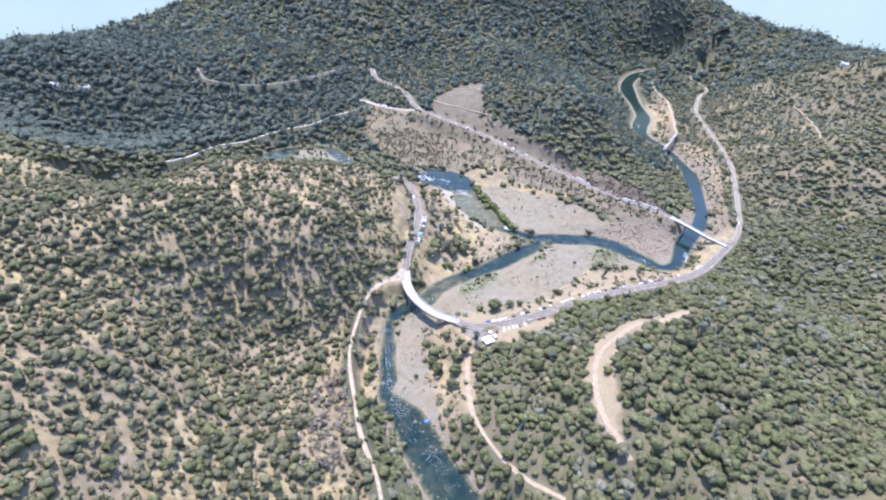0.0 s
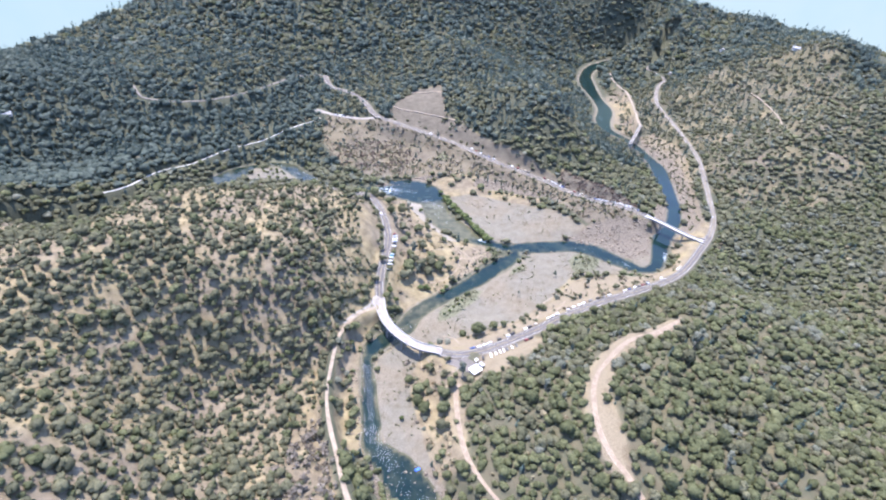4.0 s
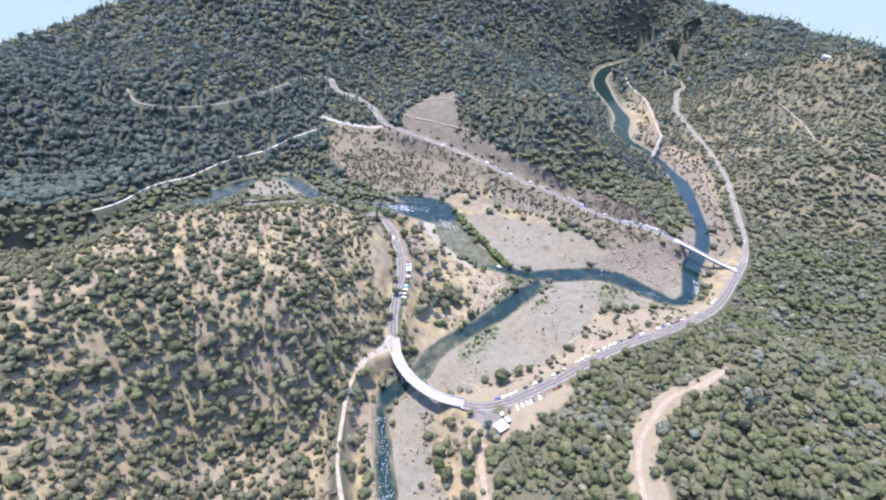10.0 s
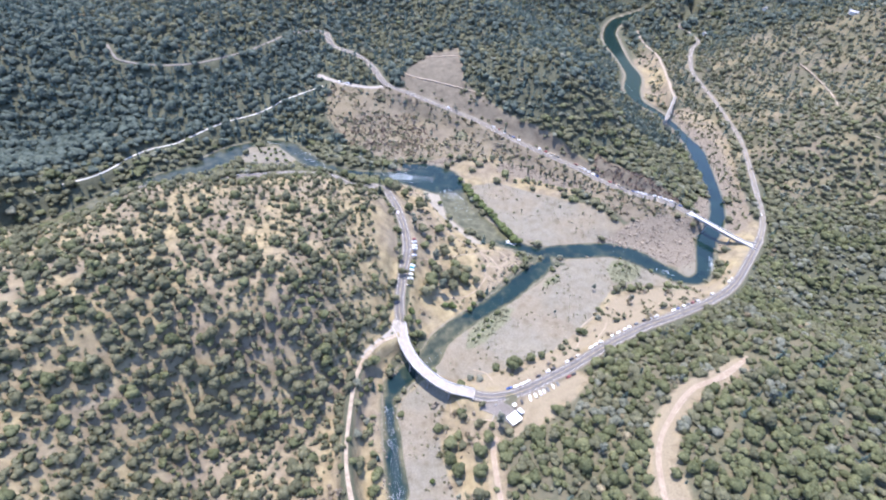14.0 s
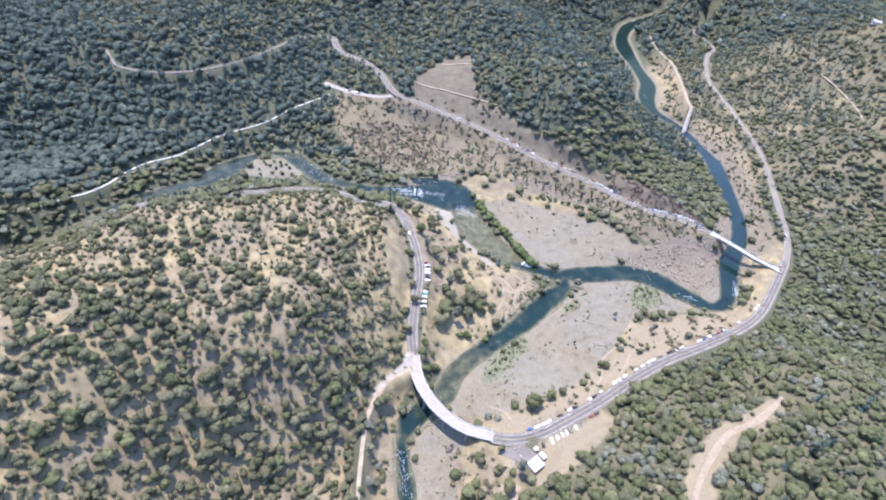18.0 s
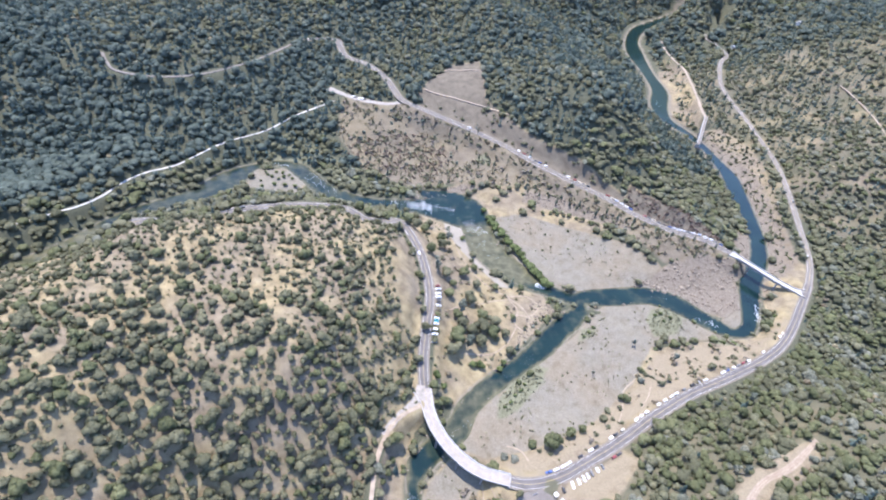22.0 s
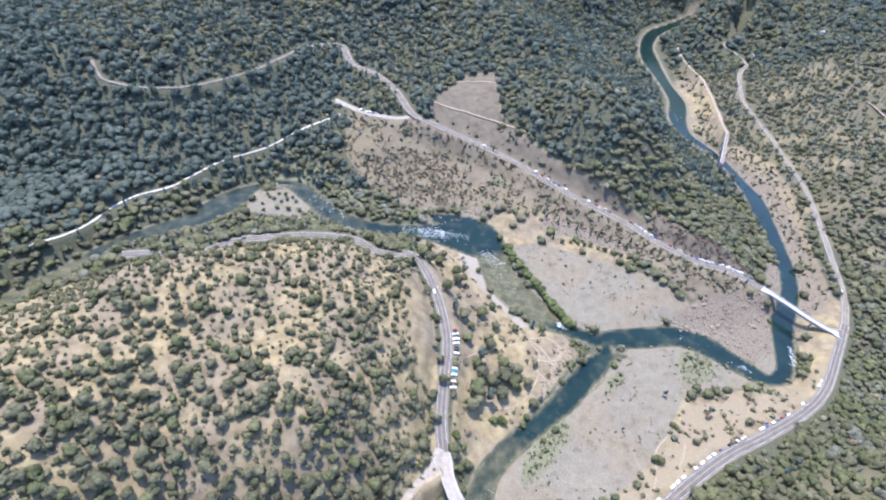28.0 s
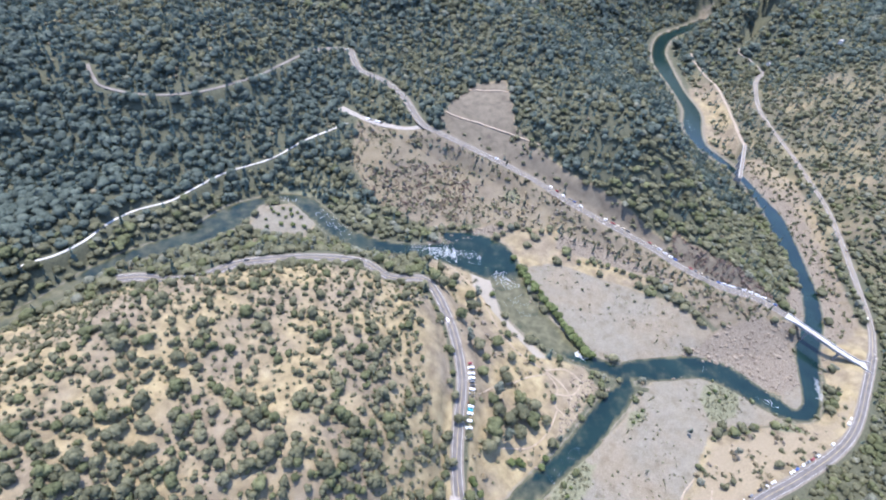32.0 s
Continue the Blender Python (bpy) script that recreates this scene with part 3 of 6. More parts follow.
def ground_height(x, y):
    """Height of the ground, with the rivers cut in and the roads levelled."""
    x, y = np.asarray(x, float), np.asarray(y, float)
    out = np.empty(x.size)
    fx, fy = x.ravel(), y.ravel()
    for i in range(0, fx.size, 20000):
        a, b = fx[i:i + 20000], fy[i:i + 20000]
        h = np.zeros(a.size)
        for cx, cy, r, w in ALL_HILLS:
            h += w * np.exp(-((a - cx) ** 2 + (b - cy) ** 2) / (2 * r * r))
        d = river_edge(a, b)
        steep = smooth(6, 60, h)
        h += steep * (1.1 * wobble(a, b, SWELL)) + smooth(60, 140, h) * 5.0 * wobble(a, b, GULLY)
        h = np.maximum(h, 1.2 + 0.35 * wobble(a, b, SWELL))
        shore = np.where(d < 0, np.maximum(-2.2, 0.16 * d - 0.1), 0.05 + 0.10 * d)
        h = shore + (h - shore) * smooth(1.0, 22.0 + 22.0 * smooth(780, 900, b), d)
        for line, half, reach in ROADBEDS:
            box = (a > line[:, 0].min() - 40) & (a < line[:, 0].max() + 40) & (b > line[:, 1].min() - 40) & (b < line[:, 1].max() + 40)
            if box.any():
                q, z = to_line(a[box], b[box], line)
                h[box] = (z - 0.25) + (h[box] - z + 0.25) * smooth(half, half + reach, q)
        far = np.hypot(a - 350, b - 700)
        h -= 0.6 * np.maximum(far - 1090 - 450 * smooth(-150, 500, a), 0)
        out[i:i + 20000] = h
    return out.reshape(x.shape)


def height_at(x, y):
    return float(ground_height(np.array([x]), np.array([y]))[0])


# ---------------------------------------------------------------- helpers for things
def thing(name, label, category, m=None, group="", kind=""):
    ob = new(name)
    ob.empty_display_size = 0.5
    ob.matrix_world = m or Matrix()
    return tagged(ob, label, category, group, kind)


def mesh_of(name, verts, faces, material, flat=True):
    me = bpy.data.meshes.new(name)
    me.from_pydata([tuple(v) for v in verts], [], [tuple(f) for f in faces])
    me.materials.append(material)
    if not flat:
        me.polygons.foreach_set("use_smooth", [True] * len(me.polygons))
    me.update()
    return me


def part(name, data, material, parent, label=""):
    """Links a bmesh, or a mesh, as one object under a thing or a part."""
    if isinstance(data, bmesh.types.BMesh):
        me = bpy.data.meshes.new(name)
        data.to_mesh(me)
        data.free()
        me.materials.append(material)
    else:
        me = data
    ob = new(name, me)
    ob.parent = parent
    if label:
        tagged(ob, label)
    return ob


def box(bm, size, at=(0, 0, 0), turn=0.0, bevel=0.0):
    r = bmesh.ops.create_cube(bm, size=1.0, matrix=Matrix.Translation(at) @ Matrix.Rotation(turn, 4, "Z") @ Matrix.Diagonal((*size, 1)))
    if bevel:
        es = list({e for v in r["verts"] for e in v.link_edges})
        bmesh.ops.bevel(bm, geom=es, offset=bevel, segments=2, affect="EDGES")
    return bm


def tube(bm, a, b, ra, rb, n=7):
    a, b = Vector(a), Vector(b)
    m = Matrix.Translation((a + b) / 2) @ (b - a).to_track_quat("Z", "Y").to_matrix().to_4x4()
    bmesh.ops.create_cone(bm, cap_ends=True, segments=n, radius1=ra, radius2=rb, depth=(b - a).length, matrix=m)
    return bm


def side_of(line):
    """Unit vectors to the left of a line in plan."""
    d = np.gradient(line[:, :2], axis=0)
    d /= np.linalg.norm(d, axis=1)[:, None] + 1e-9
    return np.c_[-d[:, 1], d[:, 0]]


def ribbon(name, line, left, right, material, lift=0.0, depth=0.5):
    """A strip along a line, from left to right metres beside it (left is above 0), with edges that go down by depth."""
    n = side_of(line)
    left, right = np.broadcast_to(left, len(line)), np.broadcast_to(right, len(line))
    rows = []
    for off, dz in ((left, -depth), (left, 0.0), ((left + right) / 2, 0.02), (right, 0.0), (right, -depth)):
        rows.append(np.c_[line[:, :2] + n * np.asarray(off)[:, None], line[:, 2] + lift + dz])
    v = np.stack(rows, 1).reshape(-1, 3)
    f = [(i * 5 + k, i * 5 + k + 1, i * 5 + 6 + k, i * 5 + 5 + k) for i in range(len(line) - 1) for k in range(4)]
    f = [q[::-1] for q in f]
    return mesh_of(name, v, f, material)


# ---------------------------------------------------------------- ground: one sheet out to the skyline and beyond
def axis(lo, a, b, hi, fine, grow=1.12, most=60.0):
    mid = list(np.arange(a, b + 0.1, fine))
    left, right, s = [], [], fine
    p = a
    while p > lo:
        s = min(s * grow, most)
        p -= s
        left.append(p)
    p, s = b, fine
    while p < hi:
        s = min(s * grow, most)
        p += s
        right.append(p)
    return np.array(left[::-1] + mid + right)


gx = axis(-2900, -330, 530, 3000, 3.2, 1.06)
gy = axis(-1200, 90, 700, 3600, 3.2, 1.04)
GX, GY = np.meshgrid(gx, gy)
GZ = ground_height(GX, GY)
ny_, nx_ = GX.shape
idx = np.arange(nx_ * ny_).reshape(ny_, nx_)
quads = np.stack([idx[:-1, :-1], idx[:-1, 1:], idx[1:, 1:], idx[1:, :-1]], -1).reshape(-1, 4)
ground_mesh = bpy.data.meshes.new("ground")
ground_mesh.vertices.add(nx_ * ny_)
ground_mesh.vertices.foreach_set("co", np.stack([GX, GY, GZ], -1).ravel())
ground_mesh.loops.add(quads.size)
ground_mesh.loops.foreach_set("vertex_index", quads.ravel())
ground_mesh.polygons.add(len(quads))
ground_mesh.polygons.foreach_set("loop_start", np.arange(0, quads.size, 4))
ground_mesh.polygons.foreach_set("use_smooth", np.ones(len(quads), bool))
ground_mesh.update()
ground_mesh.materials.append(M_GROUND)
EX = river_edge(GX, GY)


def put_mask(me, name, values):
    a = me.attributes.new(name, "FLOAT", "POINT")
    a.data.foreach_set("value", np.clip(values, 0, 1).astype(np.float32).ravel())


def cover(x, y, polys, reach=5.0):
    v = np.zeros(x.shape)
    for p in polys:
        v = np.maximum(v, 0.5 + inside(x, y, p) / (2 * reach))
    return v


BARS = [BAR_SOUTH, BAR_MAIN, BAR_NORTH, BAR_MID, BAR_UP, BAR_TONGUE]
ROCKS = [ROCK_N, ROCK_W, TALUS_LOW, RAPID_ROCK]
put_mask(ground_mesh, "gravel", np.maximum.reduce([cover(GX, GY, BARS), 0.55 - (EX / 5) ** 2 * 0.5, np.where(GY > 820, 0.72 - np.maximum(EX, 0) / 18, 0)]))
put_mask(ground_mesh, "rock", np.maximum(np.maximum(cover(GX, GY, ROCKS, 7), np.minimum(0.49, cover(GX, GY, [GORGE_EAST], 12)) + 0.3 * np.clip(1 - EX / 25, 0, 1) * (inside(GX, GY, GORGE_EAST) > 0)), np.where((GY > 480) & (GX > 330), 0.72 - np.maximum(EX, 0) / 26, np.where(GY < 190, 0.8 - np.maximum(EX, 0) / 22, 0))))
put_mask(ground_mesh, "pale", cover(GX, GY, [LOOP_PALE, EAST_STRIP, LOT_SLOPE, YELLOW_SCAR, POINT_ROCK], 9) + np.where(inside(GX, GY, PATCHY) > 0, 0.16 + 0.20 * wobble(GX, GY, SWELL[:8]), 0) - np.where(GX > -20, 0.10 + 0.22 * smooth(90, 240, GX), 0) * (GY > 284))
put_mask(ground_mesh, "sand", cover(GX, GY, [BAR_MID], 3))
put_mask(ground_mesh, "green", np.maximum(cover(GX, GY, [CREEK_GREEN], 9), 0.12 + cover(GX, GY, WEEDS + [GREEN_SPOT], 3.5)))
put_mask(ground_mesh, "mown", np.maximum(cover(GX, GY, [TERRACE, ROADSIDE_BARE, BURNT_STRIP], 5), np.minimum(0.53, cover(GX, GY, [NORTH_BANK], 14))))
put_mask(ground_mesh, "bed", np.clip(-EX / 3, 0, 1))


def openness(x, y):
    """0 in closed woods, up to 1 on bare ground: how far apart the trees stand."""
    v = np.zeros(x.shape)
    patch = 0.5 + 0.5 * wobble(x, y, SWELL[:8]) * 0.6
    v = np.maximum(v, smooth(-12, 12, inside(x, y, SAVANNA)) * np.clip(0.06 + 0.20 * smooth(-0.5, 0.9, wobble(x, y, GULLY)) + 0.24 * smooth(340, 460, y) + 0.22 * wobble(x, y, CLUMP), 0.02, 0.85) * (1 - 0.5 * smooth(-175, -110, x)) * (1 - 0.45 * smooth(330, 220, y)) * (1 - 0.75 * smooth(-235, -290, x) * smooth(330, 270, y)))
    v = np.maximum(v, smooth(-6, 6, inside(x, y, WEST_BANK)) * 0.92)
    v = np.maximum(v, smooth(-8, 8, inside(x, y, NORTH_BANK)) * 0.72)
    v = np.maximum(v, smooth(-5, 5, inside(x, y, SOUTH_BANK)) * 0.82)
    v = np.maximum(v, smooth(-4, 4, inside(x, y, TRACK_BANK)) * 0.55)
    v = np.maximum(v, smooth(-25, 25, inside(x, y, PATCHY)) * np.clip(-0.16 + 0.40 * patch, 0, 0.42))
    for p, o in ((EAST_STRIP, 0.97), (LOT_SLOPE, 0.97), (TERRACE, 0.97), (YELLOW_SCAR, 1.0), (TALUS, 0.88), (FORK, 1.0), (BRIDGE_EAST, 0.88), (WEST_MEADOW, 1.0), (ROADSIDE_BARE, 0.86), (BURNT_STRIP, 0.95), (GORGE_EAST, 0.72), (FAR_BANK, 0.5), (LOOP_PALE, 1.0), *((q, 1.0) for q in BARS), *((q, 0.96) for q in ROCKS)):
        v = np.maximum(v, smooth(-4, 3, inside(x, y, p)) * o)
    return v


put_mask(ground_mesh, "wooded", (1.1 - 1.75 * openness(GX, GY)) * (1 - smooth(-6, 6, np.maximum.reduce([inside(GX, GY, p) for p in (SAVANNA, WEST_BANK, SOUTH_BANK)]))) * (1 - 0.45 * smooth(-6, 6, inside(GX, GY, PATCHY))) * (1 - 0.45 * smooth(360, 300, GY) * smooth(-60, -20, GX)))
ground = tagged(new("ground", ground_mesh), "dry tan and wooded hills around two joining rivers", "ground", kind="structure")

# far sky behind the hills
az_ = np.radians(np.arange(-85, 86, 5))
bv_ = [(-110 + 4700 * math.sin(a), 70 + 4700 * math.cos(a), z) for z in (-1600, -400, 500, 1500) for a in az_]
na_ = len(az_)
bf_ = [(j * na_ + i, j * na_ + i + 1, (j + 1) * na_ + i + 1, (j + 1) * na_ + i) for j in range(3) for i in range(na_ - 1)]
tagged(new("backdrop", mesh_of("backdrop", bv_, bf_, M_SKY, False)), "pale blue summer sky behind the far hills", "sky", kind="structure")

# water: a level sheet kept to the river beds
wx, wy = np.meshgrid(np.arange(-470, 930, 4.0), np.arange(-700, 1620, 4.0))
wd = river_edge(wx, wy)
keep = wd < 4.5
near = keep[:-1, :-1] | keep[1:, :-1] | keep[:-1, 1:] | keep[1:, 1:]
wi = np.arange(wx.size).reshape(wx.shape)
wq = np.stack([wi[:-1, :-1], wi[:-1, 1:], wi[1:, 1:], wi[1:, :-1]], -1)[near]
used, inv = np.unique(wq, return_inverse=True)
water_mesh = mesh_of("water", np.c_[wx.ravel()[used], wy.ravel()[used], np.zeros(len(used))], inv.reshape(-1, 4), M_WATER)
ux, uy, ud = wx.ravel()[used], wy.ravel()[used], wd.ravel()[used]
level = 0.30 * smooth(310, 250, ux)
level = np.maximum(level, 0.80 * smooth(606, 576, uy) * smooth(476, 496, uy) * (ux < 110))
level = np.maximum(level, 0.55 * smooth(395, 360, uy) * smooth(310, 330, uy) * (ux < 60))
level = np.maximum(level, 0.42 * smooth(-40, -110, ux) * (uy > 500))
level = np.maximum(level, 0.34 * smooth(225, 190, uy))
put_mask(water_mesh, "shallow", np.maximum(0.9 + ud / 4.0, level))
tagged(new("water", water_mesh), "clear blue-green river water with shallow brown edges", "river", kind="structure")

# ---------------------------------------------------------------- roads
def road(name, points, half, label, material, lines=True, shoulder=1.6):
    line = spline(points, 4)
    if not lines:                       # uneven edges
        run = np.arange(len(line)) * 4.0
        l_, r_ = (half + shoulder) * (1 + 0.16 * np.sin(run / 9.0 + len(name)) + 0.12 * np.sin(run / 23.0)), -(half + shoulder) * (1 + 0.16 * np.sin(run / 11.0 + 2) + 0.12 * np.sin(run / 31.0 + 1))
        return tagged(new(name, ribbon(name, line, l_, r_, material, 0.0, 0.8)), label, "road", kind="structure")
    ob = tagged(new(name, ribbon(name, line, half + shoulder, -half - shoulder, M_SHOULDER if lines else material, 0.0, 0.8)), label, "road", kind="structure")
    if lines:
        part("carriageway", ribbon("carriageway", line, half, -half, material, 0.05, 0.05), material, ob)
        for name_, off, w, mat in (("edge_line", half - 0.35, 0.07, M_WHITE_LINE), ("edge_line", -half + 0.35, 0.07, M_WHITE_LINE), ("centre_line", 0.16, 0.08, M_YELLOW_LINE), ("centre_line", -0.16, 0.08, M_YELLOW_LINE)):
            part(name_, ribbon(name_, line, off + w, off - w, mat, 0.09, 0.02), mat, ob)
    return ob


road("road_east", EAST_ROAD[:13], 3.7, "two-lane asphalt highway with yellow centre lines beside the river", M_ASPHALT)
road("road_north", EAST_ROAD[12:], 3.3, "bleached two-lane asphalt road climbing along the gorge", M_OLD_ASPHALT, True, 1.2)
road("road_northwest", NW_ROAD, 3.6, "two-lane asphalt road lined with parked cars above the gravel bar", M_ASPHALT, True, 2.4)
road("road_upper", UPPER_ROAD, 1.6, "narrow pale road cut into the wooded slope", M_OLD_ASPHALT, False, 0.4)
road("road_west", WEST_ROAD, 3.7, "two-lane asphalt highway curving round the oak hill", M_ASPHALT)
road("track_bank", BANK_TRACK, 1.3, "pale dirt track along the west river bank", M_DIRT, False, 0.3)
apron = spline([(-60, 364, 15.55), (-64, 353, 15.6), (-72, 344, 16.1), (-84, 335, 16.9), (-94, 322, 17.5)], 3)
tagged(new("track_apron", ribbon("track_apron", apron, np.linspace(3.0, 1.8, len(apron)), -4.2, M_GREY_DIRT, 0.04, 0.8)), "pale gravel apron where the bank track leaves the bridge", "track", kind="structure")
road("track_forest", FOREST_TRACK, 1.4, "reddish pale dirt track through the oaks", M_DIRT, False, 0.5)
road("track_loop", LOOP, 1.7, "pale dirt track curving over a cleared shoulder", M_DIRT, False, 0.4)
road("track_river", RIVER_TRAIL, 0.8, "white gravel trail above the far river bank", M_WHITE_GRAVEL, False, 0.3)
road("car_park", WLOT, 3.6, "pale gravel car park above the terrace", M_GREY_DIRT, False, 1.2)
road("track_far", FAR_TRACK, 2.0, "tan dirt track leading from the old bridge", M_DIRT, False, 0.6)
road("track_ridge", RIDGE_TRACK, 1.2, "tan dirt track along the ridge", M_DIRT, False, 0.3)
for n_, p_ in (("track_terrace", TERRACE_TRACK), ("track_terrace_upper", TERRACE_TRACK_UP)):
    q_ = spline(p_, 6)
    q_[:, 2] = ground_height(q_[:, 0], q_[:, 1]) + 0.9
    tagged(new(n_, ribbon(n_, q_, 1.5, -1.5, M_DIRT, 0.0, 1.8)), "narrow pale track across the mown terrace", "track", kind="structure")
for k_, p_ in enumerate(([(-20, 605), (2, 560), (8, 520), (22, 490), (45, 470), (58, 455), (62, 440)], [(45, 470), (52, 452), (44, 436), (50, 425)], [(45, 470), (66, 470), (76, 456), (64, 444), (48, 446)],
                         [(-28, 440), (-10, 450), (8, 455), (26, 462), (45, 466)], [(-18, 400), (10, 400), (30, 412), (46, 432)], [(100, 318), (112, 332), (122, 350), (140, 362)], [(150, 352), (142, 342), (128, 330)],
                         [(14, 296), (12, 305), (2, 312)], [(-22, 284), (-14, 262), (4, 256)], [(-20, 300), (-24, 288), (-26, 270)])):
    q_ = spline([(*a, 0) for a in p_], 4)
    q_[:, 2] = ground_height(q_[:, 0], q_[:, 1]) + 0.12
    tagged(new("footpath", ribbon("footpath", q_, 0.55, -0.55, M_DIRT, 0.0, 0.5)), "narrow trodden footpath in dry grass", "path", "footpaths by the river", "structure")

for t_, p_ in (("track_loop", LOOP), ("track_forest", FOREST_TRACK)):
    for o_ in (0.75, -0.75):
        part("wheel_rut", ribbon("wheel_rut", spline(p_, 4), o_ + 0.22, o_ - 0.22, M_RUT, 0.05, 0.03), None, bpy.data.objects[t_], "reddish wheel rut")

# paved yard beside the highway
yard = np.array([(-2, 272, 12.32), (6, 268, 12.32), (14, 262, 12.32), (20, 256, 12.32)])
tagged(new("paved_yard", ribbon("paved_yard", spline([tuple(a) for a in yard], 3), 9.0, -6.0, M_OLD_ASPHALT, 0.02, 0.6)), "grey paved yard beside the small building", "yard", kind="structure")


# ---------------------------------------------------------------- bridges
def rail(parent, line, off, height, name="parapet", thick=0.35, lift=0.0, material=None):
    n = side_of(line)
    rows = []
    for o, z in ((off + thick / 2, 0), (off + thick / 2, height), (off - thick / 2, height), (off - thick / 2, 0)):
        rows.append(np.c_[line[:, :2] + n * (np.asarray(o) if np.ndim(o) == 0 else np.asarray(o)[:, None]), line[:, 2] + lift + z])
    v = np.stack(rows, 1).reshape(-1, 3)
    f = [(i * 4 + k, i * 4 + 4 + k, i * 4 + 5 + k, i * 4 + k + 1) for i in range(len(line) - 1) for k in range(3)]
    return part(name, mesh_of(name, v, f, material or M_CONCRETE), None, parent)


def bridge(name, points, half, label, piers, deck_material, girder_material, flare=(0, 0, 0, 0), depth=1.5, pier_kind="column", step=3.0):
    """flare: extra half width at the start's left and right and at the end's left and right."""
    ob = thing(name, label, "bridge")
    line = spline(points, step)
    s = np.linspace(0, 1, len(line))
    le = half + flare[0] * smooth(0.16, 0, s) + flare[2] * smooth(0.84, 1, s)
    ri = half + flare[1] * smooth(0.16, 0, s) + flare[3] * smooth(0.84, 1, s)
    part("deck", ribbon("deck", line, le, -ri, deck_material, 0.06, 0.55), None, ob)
    part("walkway", ribbon("walkway", line, -ri + 1.3, -ri + 0.3, M_CONCRETE, 0.24, 0.2), None, ob)
    n = side_of(line)
    for side, off in ((1, le - 0.2), (-1, -(ri - 0.2))):
        pts = line.copy()
        pts[:, :2] += n * off[:, None]
        rail(ob, pts, 0.0, 1.0, "parapet", 0.32, 0.0)
        rail(ob, pts, 0.0, 0.14, "top_rail", 0.5, 1.0)
    for o in ((half - 1.6), 0.0, -(half - 1.6)):
        part("girder", ribbon("girder", line, o + 0.45, o - 0.45, girder_material, -0.5, depth), None, ob)
    for name_, off in (("centre_line", 0.16), ("centre_line", -0.16)):
        part(name_, ribbon(name_, line, off + 0.07, off - 0.07, M_YELLOW_LINE, 0.10, 0.02), None, ob)
    for i in range(4, len(line) - 2, 4):
        seg = line[i:i + 2].copy()
        seg[1] = seg[0] + (seg[1] - seg[0]) * 0.06
        part("deck_joint", ribbon("deck_joint", seg, le[i] - 0.5, -ri[i] + 1.4, M_GIRDER, 0.085, 0.02), None, ob)
    for q in piers:
        i = int(q * (len(line) - 1))
        x, y, z = line[i]
        ang = math.atan2(n[i][1], n[i][0])
        g = height_at(x, y) - 1.0
        bm = bmesh.new()
        box(bm, (half * 1.7, 1.3, 1.1), (x, y, z - depth - 0.9), ang, 0.06)
        part("pier_cap", bm, M_GIRDER, ob)
        for o in (-half * 0.55, half * 0.55) if pier_kind == "column" else (0.0,):
            px, py = x + n[i][0] * o, y + n[i][1] * o
            bm = bmesh.new()
            if pier_kind == "column":
                tube(bm, (px, py, g), (px, py, z - depth - 1.3), 0.8, 0.7, 14)
            else:
                box(bm, (half * 1.3, 1.2, z - depth - 1.3 - g), (px, py, (g + z - depth - 1.3) / 2), ang, 0.08)
            part("pier", bm, M_GIRDER, ob)
    for i in (0, len(line) - 1):
        x, y, z = line[i]
        ang = math.atan2(n[i][1], n[i][0])
        bm = box(bmesh.new(), (half * 2.1, 1.6, 5.0), (x, y, z - 3.1), ang, 0.08)
        part("abutment", bm, M_GIRDER, ob)
    return ob


bridge("curved_bridge", BRIDGE_LINE, 4.9, "pale concrete highway bridge curving over the river", (0.2, 0.4, 0.6, 0.8), M_DECK, M_GIRDER, (0, 0, 5.5, 0.3), 1.5)
bridge("straight_bridge", [(338, 514, 17.0), (354, 490.5, 16.3), (370.5, 466, 15.4), (385.5, 449.5, 14.6), (390.5, 445, 14.4)], 3.9, "long straight pale concrete bridge over the gorge", (0.3, 0.7), M_CONCRETE, M_GIRDER, (1.5, 3.5, 5.0, 2.0), 1.9)
old = bridge("old_bridge", [(518, 860, 20.2), (494, 829, 20.2), (470, 798, 20.2), (445, 766, 20.2)], 2.6, "old narrow bridge on tall piers over the gorge", (0.2, 0.4, 0.6, 0.8), M_OLD_ASPHALT, M_RUST, (0, 0, 0, 0), 3.0, "wall")


